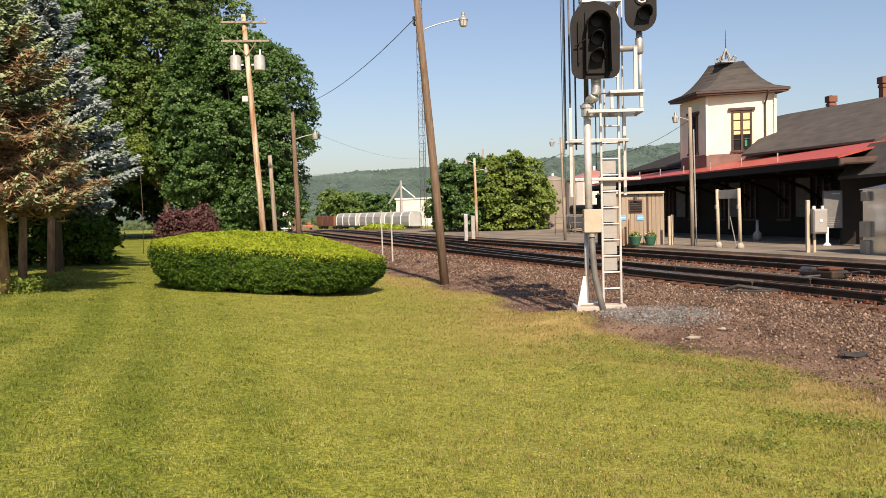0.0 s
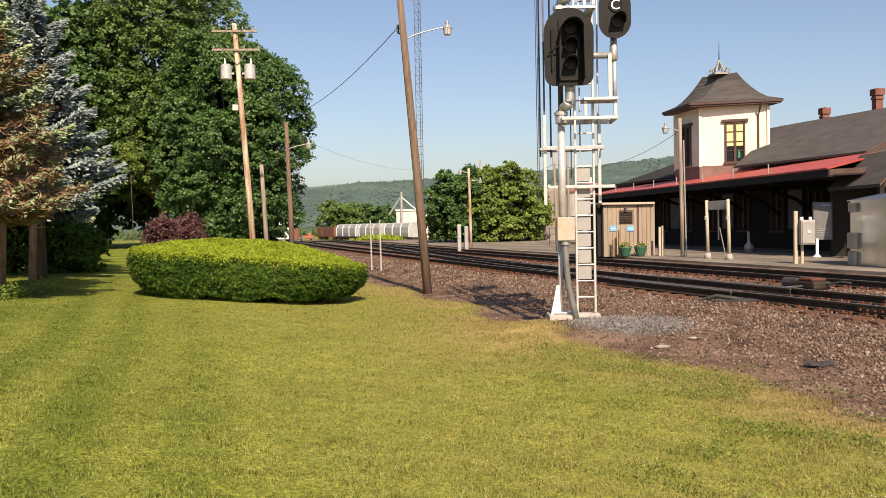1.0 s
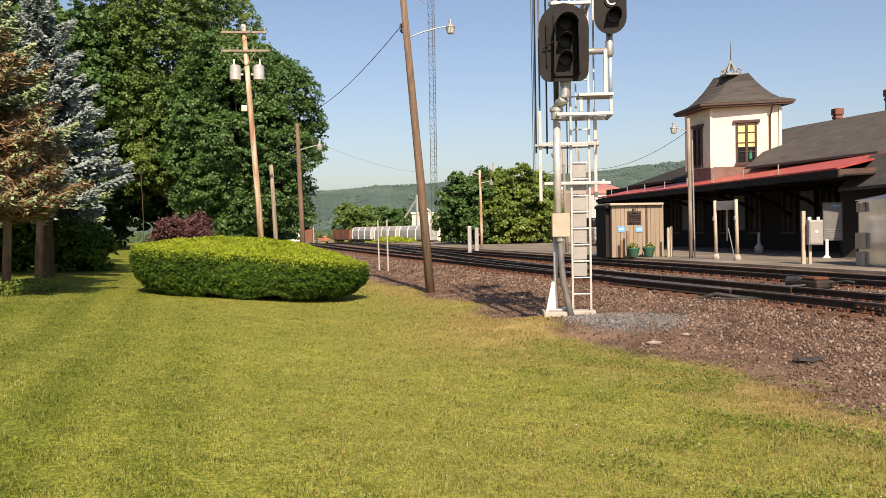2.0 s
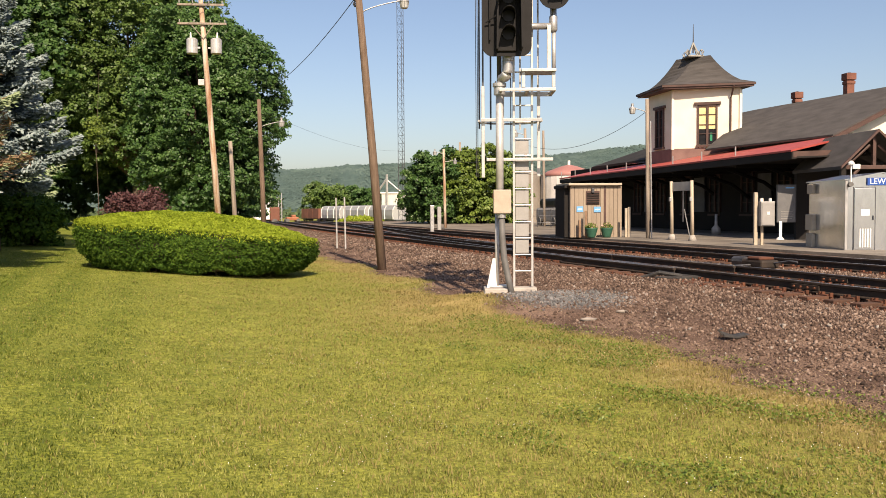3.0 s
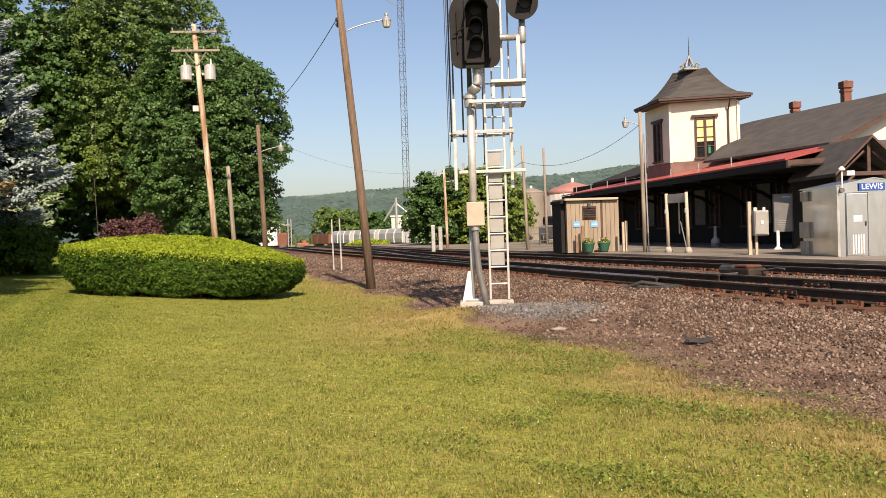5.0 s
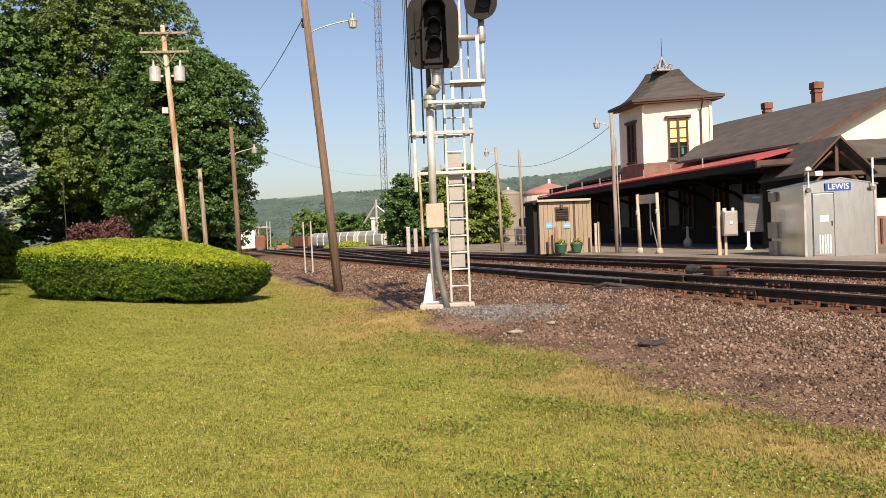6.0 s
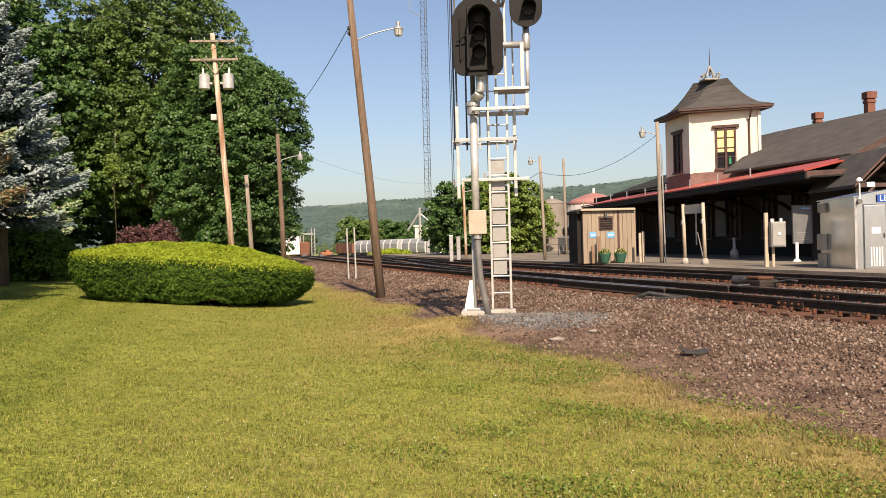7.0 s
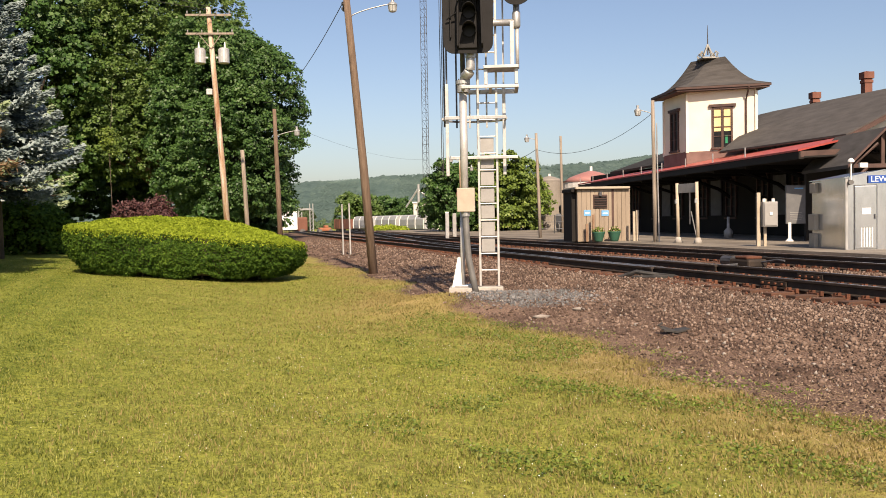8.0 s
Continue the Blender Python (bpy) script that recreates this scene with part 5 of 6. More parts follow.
def station():
    root = thing("station_building", label="cream and brown railway station with a square roof tower", category="station building")
    F, R, L = Vector((18.72, 45.4)), Vector((21.98, 44.12)), Vector((18.45, 48.4))
    B = L + R - F
    plan = [F, R, B, L]
    mid = sum(plan, Vector((0, 0))) / 4

    def grown(k):
        return [p + (p - mid).normalized() * k for p in plan]

    tower = part("tower", prism(plan, 3.6, 8.14), "cream", root, "square cream-painted tower")
    part("base_band", prism(grown(0.05), 3.6, 4.95), "maroon_band", tower, "faded maroon base band")
    part("eave", prism(grown(0.76), 8.13, 8.24), "brown_trim", tower, "brown boxed eave")
    part("gutter", prism(grown(0.86), 8.22, 8.33), "brown_trim", tower)
    # flared roof with a flat top
    bm = bmesh.new()
    rings = []
    for k in range(9):
        t = k / 8
        out = 0.88 - 2.62 * t ** 0.52
        z = 8.34 + 1.72 * t
        rings.append([bm.verts.new((*p, z)) for p in grown(out)])
    for a, b in zip(rings, rings[1:]):
        for i in range(4):
            bm.faces.new((a[i], a[(i + 1) % 4], b[(i + 1) % 4], b[i]))
    bm.faces.new(rings[-1])
    bm.faces.new(rings[0][::-1])
    bmesh.ops.recalc_face_normals(bm, faces=bm.faces)
    roof = part("tower_roof", bm, "shingle", tower, "dark shingled flared roof")
    crest = bmesh.new()
    box(crest, (mid.x - 0.45, mid.y - 0.45, 10.04), (mid.x + 0.45, mid.y + 0.45, 10.12))
    part("roof_cap", crest, "copper", tower)
    iron = bmesh.new()
    for k in range(4):
        a = 0.6 + math.pi / 2 * k
        d = Vector((math.cos(a), math.sin(a))) * 0.7
        tube(iron, [(mid.x + d.x * 0.85, mid.y + d.y * 0.85, 10.14), (mid.x + d.x * 0.72, mid.y + d.y * 0.72, 10.42), (mid.x + d.x * 0.48, mid.y + d.y * 0.48, 10.22), (mid.x + d.x * 0.22, mid.y + d.y * 0.22, 10.55), (mid.x, mid.y, 10.86)], 0.045, 6)
        tube(iron, [(mid.x + d.x * 0.85, mid.y + d.y * 0.85, 10.14), (mid.x + d.x * 0.95, mid.y + d.y * 0.95, 10.3), (mid.x + d.x * 0.8, mid.y + d.y * 0.8, 10.4)], 0.035, 6)
    part("cresting", iron, "copper", tower, "scrolled iron roof cresting")
    part("finial", tubed([(mid.x, mid.y, 10.3), (mid.x, mid.y, 10.9), (mid.x, mid.y, 11.9)], [0.05, 0.035, 0.012], 8), "dark_steel", tower)
    face = R - F
    ang = math.degrees(math.atan2(face.y, face.x))
    n = Vector((face.y, -face.x)).normalized()
    c = F + face * 0.52 + n * 0.02
    window(tower, (c.x, c.y, 5.12), ang, 1.05, 2.15, "tall brown-framed window with yellow blinds")
    lf = F - L
    nl = Vector((lf.y, -lf.x)).normalized()
    c = L + lf * 0.5 + nl * 0.02
    window(tower, (c.x, c.y, 5.12), math.degrees(math.atan2(lf.y, lf.x)), 1.05, 2.15, "tall brown-framed window in shade", blind=False)
    d = F + face * 0.86 + n * 0.06
    part("downspout", tubed([(*(F + face * 0.90 + n * 0.5), 8.2), (*(F + face * 0.88 + n * 0.3), 7.9), (*d, 7.6), (*d, 5.5)], 0.05, 8), "brown_trim", tower)
    for p in (F, R, L):
        part("corner_board", prism([p + Vector((-0.07, -0.07)), p + Vector((0.07, -0.07)), p + Vector((0.07, 0.07)), p + Vector((-0.07, 0.07))], 4.9, 8.05), "cream", tower)

    # main wing: roof, gable end, wall
    a = Vector((-0.118, 0.993))
    b = Vector((0.993, 0.118))
    g = Vector((21.55, 34.8))

    def at(u, v, z):
        p = g + a * u + b * v
        return (p.x, p.y, z)

    part("main_roof", slab([at(-0.5, -0.1, 4.80), at(8.0, -1.2, 4.76), at(12.6, 4.4, 7.35), at(9.0, 6.0, 7.4), at(-0.5, 5.6, 7.4)], 0.09), "shingle", root, "long dark shingled roof slope")
    part("main_roof_back", slab([at(-0.5, 5.6, 7.4), at(9.0, 6.0, 7.4), at(12.6, 4.4, 7.35), at(14, 4.4, 6.4), at(20, 4.4, 6.3), at(23, 11.5, 4.5), at(-0.5, 11.5, 4.75)], 0.16), "shingle", root)
    # This slope's shade is painted in with the darker shingle.
    part("lower_roof", slab([at(14.0, 0.2, 4.8), at(24, -0.8, 4.6), at(20, 4.4, 6.6), at(14.0, 4.2, 6.7)], 0.15), "shingle_dark", root, "roof beyond the tower, its shade put into darker shingles")
    part("rear_slope", slab([at(11.0, 2.4, 6.0), at(19.0, 1.6, 5.4), at(19.0, 4.4, 7.30), at(12.6, 4.4, 7.34)], 0.15), "shingle", root)
    part("eave_board", slab([at(-0.5, -0.16, 4.74), at(8.0, -1.26, 4.70), at(8.0, -1.15, 4.70), at(-0.5, 0.0, 4.74)], 0.05), "brown_trim", root)
    gable = bmesh.new()
    vs = [gable.verts.new(p) for p in (at(0.0, 0.2, 4.0), at(0.0, 11.2, 4.0), at(0.0, 11.2, 4.6), at(0.0, 5.6, 7.22), at(0.0, 0.2, 4.62))]
    vb = [gable.verts.new(p) for p in (at(0.25, 0.2, 4.0), at(0.25, 11.2, 4.0), at(0.25, 11.2, 4.6), at(0.25, 5.6, 7.22), at(0.25, 0.2, 4.62))]
    gable.faces.new(vs)
    gable.faces.new(vb[::-1])
    for i in range(5):
        gable.faces.new((vs[i], vb[i], vb[(i + 1) % 5], vs[(i + 1) % 5]))
    bmesh.ops.recalc_face_normals(gable, faces=gable.faces)
    part("gable_wall", gable, "cream", root, "cream gable wall")
    # End wall, trackside wall and wainscot carry the shade in their colour.
    part("end_wall", prism([Vector(at(0.02, 0.2, 0)[:2]), Vector(at(0.02, 11.2, 0)[:2]), Vector(at(0.25, 11.2, 0)[:2]), Vector(at(0.25, 0.2, 0)[:2])], 0.5, 4.0), "dark_wall", root, "near-black end wall with the porch shade in its colour")
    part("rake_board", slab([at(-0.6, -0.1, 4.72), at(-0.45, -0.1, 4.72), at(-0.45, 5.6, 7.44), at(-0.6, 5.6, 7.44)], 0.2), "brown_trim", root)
    part("track_wall", prism([Vector(at(0.25, 0.6, 0)[:2]), Vector(at(30, 0.0, 0)[:2]), Vector(at(30, 0.3, 0)[:2]), Vector(at(0.25, 0.9, 0)[:2])], 0.5, 4.6), "dark_wall", root, "near-black trackside wall with the canopy shade in its colour")
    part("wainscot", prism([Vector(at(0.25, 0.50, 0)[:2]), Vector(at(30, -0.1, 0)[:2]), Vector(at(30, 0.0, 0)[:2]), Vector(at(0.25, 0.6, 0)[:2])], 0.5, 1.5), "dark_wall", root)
    for k in range(9):
        u = 2.2 + 3.0 * k
        v = 0.56 - 0.6 * u / 30
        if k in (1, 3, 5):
            # Panel colour is darkened to stand for the shade under the canopy.
            pn = part("wall_panel", prism([Vector(at(u - 0.55, v - 0.07, 0)[:2]), Vector(at(u + 0.55, v - 0.08, 0)[:2]), Vector(at(u + 0.55, v, 0)[:2]), Vector(at(u - 0.55, v, 0)[:2])], 1.5, 3.4), "board_grey", root, "wall panel greyed to carry the canopy shade")
        p = at(u + 1.5, v - 0.02, 1.4)
        window(root, p, math.degrees(math.atan2(-a.y, -a.x)), 1.1, 2.1, "dark platform window", blind=False)
    # canopy
    c0, c1 = Vector((17.4, 29.6)), Vector((15.97, 59.9))
    ax = (c1 - c0).normalized()
    nx = Vector((ax.y, -ax.x))
    n0, n1 = c0 + ax * 0.4, c0 + ax * 2.2 + nx * 4.1
    canopy = part("canopy_roof", slab([(*n0, 3.86), (*c1, 3.86), (*(c1 + nx * 5.0), 4.86), (*n1, 4.66)], 0.07), "red_roof", root, "red metal platform canopy roof")
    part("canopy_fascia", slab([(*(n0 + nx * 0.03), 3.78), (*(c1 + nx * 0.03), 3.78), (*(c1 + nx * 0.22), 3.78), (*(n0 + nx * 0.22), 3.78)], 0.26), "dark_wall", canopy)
    # Ceiling and brackets are near black to stand for the shade.
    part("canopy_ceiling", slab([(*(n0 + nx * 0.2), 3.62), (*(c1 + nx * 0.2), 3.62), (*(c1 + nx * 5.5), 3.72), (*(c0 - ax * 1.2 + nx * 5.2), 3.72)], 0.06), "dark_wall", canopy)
    part("end_beam", slab([(*(n0 + nx * 0.1), 3.80), (*(n0 + nx * 1.7 - ax * 0.1), 3.86), (*(n0 + nx * 1.7 + ax * 0.2), 3.86), (*(n0 + nx * 0.1 + ax * 0.2), 3.80)], 0.22), "brown_trim", canopy)
    for k in range(9):
        q = c0 + ax * (5.2 + 3.2 * k)
        part("vent_pipe", tubed([(*(q + nx * 0.3), 3.9), (*(q + nx * 0.3), 4.32)], 0.03, 6), "galv", canopy)
        w = q + nx * 4.4
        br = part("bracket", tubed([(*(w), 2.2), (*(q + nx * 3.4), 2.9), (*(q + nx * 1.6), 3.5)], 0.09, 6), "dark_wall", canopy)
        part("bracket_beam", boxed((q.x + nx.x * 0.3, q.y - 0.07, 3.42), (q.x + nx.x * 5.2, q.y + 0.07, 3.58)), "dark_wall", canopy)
    # chimneys with corbelled tops
    for (x, y), z0, z1, w in (((25.36, 44.5), 6.4, 7.95, 0.17), ((26.33, 41.2), 6.4, 8.46, 0.19)):
        ch = part("chimney", boxed((x - w, y - w, z0), (x + w, y + w, z1 - 0.35)), "brick", root, "red brick chimney with corbelled top")
        part("corbel", boxed((x - w - 0.04, y - w - 0.04, z1 - 0.55), (x + w + 0.04, y + w + 0.04, z1 - 0.40), 0.02), "brick", ch)
        part("crown", boxed((x - w - 0.07, y - w - 0.07, z1 - 0.34), (x + w + 0.07, y + w + 0.07, z1), 0.02), "brick", ch)
        part("flue", boxed((x - w + 0.12, y - w + 0.12, z1), (x + w - 0.12, y + w - 0.12, z1 + 0.04)), "dark_wall", ch)
    return root


station()


def shelter():
    """Open gabled porch at the near end of the station."""
    root = thing("gabled_porch", (19.42, 28.1, 0.5), -4, "dark shingled open porch with a gable and timber trusses", "porch")
    e, t, w = 2.66, 3.93, 1.28
    part("gable_roof", slab([(-w, -0.25, e), (0, -0.25, t), (0, 3.6, t), (-w, 3.6, e)], 0.12), "shingle", root)
    part("gable_roof", slab([(w, -0.25, e), (w, 1.4, e), (0, 3.6, t), (0, -0.25, t)], 0.12), "shingle", root)
    part("main_slope", slab([(0.95, 0.9, e - 0.05), (9.0, 0.9, e - 0.05), (9.0, 2.2, t + 0.15), (0.0, 2.2, t + 0.02)], 0.12), "shingle", root)
    part("rear_slope", slab([(0.0, 2.2, t + 0.02), (9.0, 2.2, t + 0.15), (9.0, 5.0, e), (0.0, 5.0, e)], 0.12), "shingle", root)
    for sx in (-1, 1):
        part("barge_board", slab([(sx * (w + 0.03), -0.34, e), (0.0, -0.34, t + 0.01), (0.0, -0.25, t + 0.01), (sx * (w + 0.03), -0.25, e)], 0.10), "brown_trim", root)
        part("post", boxed((sx * 1.1 - 0.09, -0.09, 0), (sx * 1.1 + 0.09, 0.09, 2.7), 0.01), "dark_wall", root)
        part("truss_brace", tubed([(sx * 1.05, 0.0, 2.0), (sx * 0.5, 0.0, 2.6)], 0.06, 6), "brown_trim", root)
        part("truss_brace", tubed([(sx * 1.0, 0.0, 2.65), (sx * 0.15, 0.0, 3.4)], 0.05, 6), "brown_trim", root)
    part("truss_beam", boxed((-1.2, -0.07, 2.56), (1.2, 0.07, 2.70), 0.01), "brown_trim", root)
    part("king_post", boxed((-0.06, -0.06, 2.7), (0.06, 0.06, 3.75), 0.01), "brown_trim", root)
    part("floodlight", boxed((-0.95, -0.42, 2.55), (-0.68, -0.28, 2.72), 0.02), "white_metal", root, "small white floodlight")
    # Back wall is coloured near black for the shade under the porch.
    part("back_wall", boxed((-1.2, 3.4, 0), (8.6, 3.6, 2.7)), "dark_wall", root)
    part("side_wall", boxed((1.3, 1.6, 0), (8.6, 1.75, 1.1)), "maroon_band", root)
    part("side_wall_upper", boxed((1.3, 1.6, 1.1), (8.6, 1.75, 1.75)), "cream", root)
    for k in range(10):
        part("lattice", boxed((1.4 + 0.25 * k, 1.54, 0.1), (1.47 + 0.25 * k, 1.6, 1.0)), "brown_trim", root)


shelter()


# ---------- trackside cabin ----------
def cabin():
    root = thing("equipment_hut", (15.47, 23.2, 0.42), -6.4, "brushed aluminium railway equipment hut with a blue name sign", "hut")
    w, d, h = 2.06, 2.6, 2.14
    part("front_wall", outline_plate([(0, 0), (w, 0), (w, h), (w / 2, h + 0.17), (0, h)], 0.0, 0.04), "hut_alu", root, "bright aluminium front")
    part("body", boxed((0.02, 0.04, 0), (w - 0.02, d, h), 0.01), "hut_alu", root)
    for s in (0, 1):
        x = 0 if s == 0 else w
        part("roof_panel", slab([(-0.06, -0.05, h - 0.01), (w / 2, -0.05, h + 0.19), (w / 2, d + 0.05, h + 0.19), (-0.06, d + 0.05, h - 0.01)] if s == 0 else [(w / 2, -0.05, h + 0.19), (w + 0.06, -0.05, h - 0.01), (w + 0.06, d + 0.05, h - 0.01), (w / 2, d + 0.05, h + 0.19)], 0.03), "hut_alu", root)
    door = part("door", boxed((0.24, -0.03, 0.10), (0.84, 0.0, 1.88), 0.012), "hut_alu", root)
    part("door_handle", tubed([(0.78, -0.05, 0.95), (0.78, -0.05, 1.08)], 0.016, 6), "dark_steel", door)
    part("notice", boxed((0.44, -0.032, 1.08), (0.68, -0.026, 1.26)), "white_paint", door, "white paper notice")
    for k in range(5):
        part("louvre", boxed((0.40 + 0.075 * k, -0.036, 0.16), (0.435 + 0.075 * k, -0.026, 0.70)), "white_metal", door)
    for x in (1.28, 1.72):
        part("seam", boxed((x, -0.004, 0.05), (x + 0.008, 0.0, h - 0.02)), "galv", root)
    for z0, z1, x0, x1 in ((0.08, 1.90, 0.215, 0.235), (0.08, 1.90, 0.845, 0.865), (1.89, 1.91, 0.215, 0.865)):
        part("door_gap", boxed((x0, -0.012, z0), (x1, 0.0, z1)), "dark_steel", root)
    part("corner_angle", boxed((-0.02, -0.02, 0), (0.05, 0.0, h)), "galv", root)
    part("corner_angle", boxed((w - 0.05, -0.02, 0), (w + 0.02, 0.0, h)), "galv", root)
    sign = part("name_sign", boxed((0.60, -0.05, 1.95), (1.34, -0.025, 2.17), 0.004), "sign_blue", root, "blue sign with white capitals")
    letter("LEWIS", 0.225, pose(0.97, -0.054, 2.06, 90), "white_paint", sign)
    for x in (0.10, w - 0.12):
        part("conduit_mast", tubed([(x, -0.08, 1.98), (x, -0.1, 2.05), (x, -0.1, 2.55)], 0.022, 8), "white_metal", root)
        part("conduit_ring", tubed([(x, -0.13, 1.98), (x, -0.02, 1.98)], 0.07, 12), "rubber", root)
    part("mast_cap", tubed([(0.10, -0.1, 2.55), (0.10, -0.1, 2.6), (0.10, -0.1, 2.66)], [0.09, 0.09, 0.03], 10), "white_metal", root)
    part("mast_cap", tubed([(w - 0.12, -0.1, 2.55), (w - 0.12, -0.1, 2.85)], 0.035, 8), "white_metal", root)
    part("side_hood", boxed((-0.10, 2.1, 1.75), (0.02, 2.5, 2.05), 0.02), "tan_panel", root, "beige vent hood")
    part("air_unit", boxed((-0.12, 2.05, 0.6), (0.02, 2.55, 1.1), 0.02), "tan_panel", root, "beige air-conditioning unit")
    part("meter_cabinet", boxed((-0.10, 2.1, 0.0), (0.02, 2.55, 0.5), 0.02), "tan_panel", root)
    part("base", boxed((0.02, 0.06, -0.3), (w - 0.02, d - 0.02, 0.0)), "concrete", root)


cabin()


def junction_cabinet():
    root = thing("cable_cabinet", (14.9, 27.0, 0.45), -8, "grey cable cabinet on cream posts", "cabinet")
    part("tall_post", boxed((-0.36, -0.07, -0.2), (-0.24, 0.07, 1.80), 0.02), "post_cream", root)
    part("short_post", boxed((-0.13, -0.04, -0.2), (-0.04, 0.04, 1.6), 0.015), "post_cream", root)
    case = part("case", boxed((-0.22, -0.30, 0.68), (0.24, 0.0, 1.50), 0.02), "panel_grey", root, "light grey steel case")
    part("case_door", boxed((-0.19, -0.33, 0.72), (0.21, -0.30, 1.46), 0.012), "panel_grey", case)
    part("latch", boxed((-0.03, -0.35, 1.06), (0.06, -0.33, 1.16), 0.005), "white_metal", case)
    for x in (-0.15, 0.14):
        part("lifting_eye", tubed([(x, -0.12, 1.5), (x, -0.12, 1.6)], 0.05, 8), "white_metal", case)


junction_cabinet()


def board(at, w, h, lift, mat, label):
    root = thing("notice_board", at, -5, label, "notice board")
    part("panel", boxed((-w / 2, -0.04, lift), (w / 2, 0.04, lift + h), 0.01), mat, root)
    part("leg", boxed((-w / 2 + 0.06, -0.085, 0), (-w / 2 + 0.17, -0.045, lift + 0.05), 0.008), "white_metal", root)
    part("leg_foot", tubed([(-w / 2 + 0.11, -0.06, 0), (-w / 2 + 0.11, -0.06, 0.10)], [0.16, 0.07], 10), "white_metal", root)
    part("frame", chunk([((-w / 2 - 0.02, -0.055, lift + h), (w / 2 + 0.02, 0.05, lift + h + 0.03)), ((-w / 2 - 0.02, -0.055, lift), (-w / 2, 0.05, lift + h)), ((w / 2, -0.055, lift), (w / 2 + 0.02, 0.05, lift + h))]), "dark_steel", root)
    part("title_bar", boxed((-0.04, -0.045, lift + h - 0.12), (w / 2 - 0.06, -0.041, lift + h - 0.07)), "sign_light", root)
    for k in range(5):
        part("text_bar", boxed((-w / 2 + 0.14, -0.045, lift + 0.14 + 0.07 * k), (w / 2 - 0.14 + 0.03 * (k % 3), -0.041, lift + 0.155 + 0.07 * k)), "panel_grey", root)
    return root


board((17.95, 31.4, 0.5), 0.70, 1.43, 0.66, "board_grey", "grey notice board on a white foot on the platform")


def rail_gate():
    """Two cream posts with a small sign between."""
    gate = thing("platform_sign_frame", (0, 0, 0), 0, "two cream posts carrying a small grey sign", "sign")
    for x, y in ((13.7, 32.2), (14.0, 30.9)):
        root = thing("post", (x, y, 0.5))
        root.parent = gate
        part("shaft", tubed([(0, 0, 0), (-0.04, 0, 2.28)], [0.07, 0.06], 10), "post_cream", root, smooth=True)
        part("foot", tubed([(0, 0, 0), (0, 0, 0.22)], [0.17, 0.09], 12), "concrete", root, smooth=True)
        part("clamp", boxed((-0.12, -0.06, 1.5), (-0.02, 0.06, 1.66), 0.01), "galv", root)
    sign = part("panel", boxed((-0.66, -0.03, 0), (0.66, 0.03, 0.34), 0.01), "panel_grey", gate, "grey sign panel")
    sign.matrix_basis = pose(13.85, 31.55, 2.4, 0, 0, -77)
    tripod = thing("stand", (14.6, 32.6, 0.5), 0, "thin grey metal stand on the platform", "stand")
    part("leg", tubed([(0, 0, 0), (-0.25, 0, 1.2)], 0.02, 6), "galv", tripod)
    part("column", tubed([(-0.3, 0, 0.7), (-0.3, 0, 2.0)], 0.03, 6), "dark_steel", tripod)


rail_gate()

lone = thing("platform_post", (20.2, 34.53, 0.5), 0, "tall cream steel post beside the notice board", "post")
part("shaft", tubed([(0, 0, 0), (0, 0, 1.72)], [0.075, 0.07], 12), "post_cream", lone, smooth=True)
part("foot", tubed([(0, 0, 0), (0, 0, 0.08)], [0.15, 0.11], 12), "concrete", lone)
part("cap", tubed([(0, 0, 1.72), (0, 0, 1.75)], [0.08, 0.05], 12), "post_cream", lone)

n_ash = thing("ash_bin", (17.8, 37.5, 0.5), 0, "pale grey bottle-shaped ash bin under the canopy", "bin")
part("body", tubed([(0, 0, 0), (0, 0, 0.3), (0, 0, 0.45), (0, 0, 0.95)], [0.2, 0.2, 0.07, 0.06], 12), "panel_grey", n_ash, smooth=True)


def shed():
    root = thing("storage_shed", (10.66, 36.2, 0.5), 4, "tan board-sided shed with a flat roof and louvred vent", "shed")
    w, d, h = 2.25, 1.6, 2.24
    part("body", boxed((0.04, 0.04, 0), (w - 0.04, d, h)), "shed_tan", root)
    k = 0
    x = 0.0
    while x < w - 0.01:
        part("board", boxed((x + 0.008, -0.012, 0), (x + 0.19, 0.04, h - 0.02)), "shed_tan", root)
        x += 0.196
    part("corner_trim", boxed((1.52, -0.03, 0), (1.62, 0.0, h)), "brown_trim", root)
    part("roof", boxed((-0.12, -0.18, h), (w + 0.05, d + 0.1, h + 0.1), 0.02), "tan_panel", root, "pale flat roof edge")
    part("porch_roof", boxed((-0.24, 0.05, h - 0.12), (-0.05, d, h + 0.02), 0.02), "dark_wall", root)
    part("porch_wall", boxed((-0.16, 0.3, 0), (0.04, d, h - 0.12)), "dark_wall", root)
    vent = part("vent", boxed((0.70, -0.06, 1.42), (1.32, -0.01, 2.0), 0.01), "brown_trim", root, "brown louvred vent")
    for j in range(5):
        part("slat", boxed((0.74, -0.09, 1.47 + 0.1 * j), (1.28, -0.055, 1.52 + 0.1 * j)), "dark_wall", vent)
    part("wall_lamp", boxed((0.93, -0.16, 1.92), (1.05, -0.03, 2.12), 0.02), "dark_steel", root)
    for x, z, wd in ((0.28, 1.10, 0.30), (1.06, 1.08, 0.32)):
        s = part("sign", boxed((x, -0.04, z), (x + wd, -0.02, z + 0.24), 0.004), "sign_light", root, "small light blue sign")
        part("sign_bar", boxed((x + 0.05, -0.046, z + 0.10), (x + wd - 0.05, -0.041, z + 0.14)), "white_paint", s)
    part("side_door", boxed((w - 0.06, 0.1, 0.0), (w + 0.1, 0.5, 1.9), 0.01), "white_metal", root, "pale side panel")


shed()


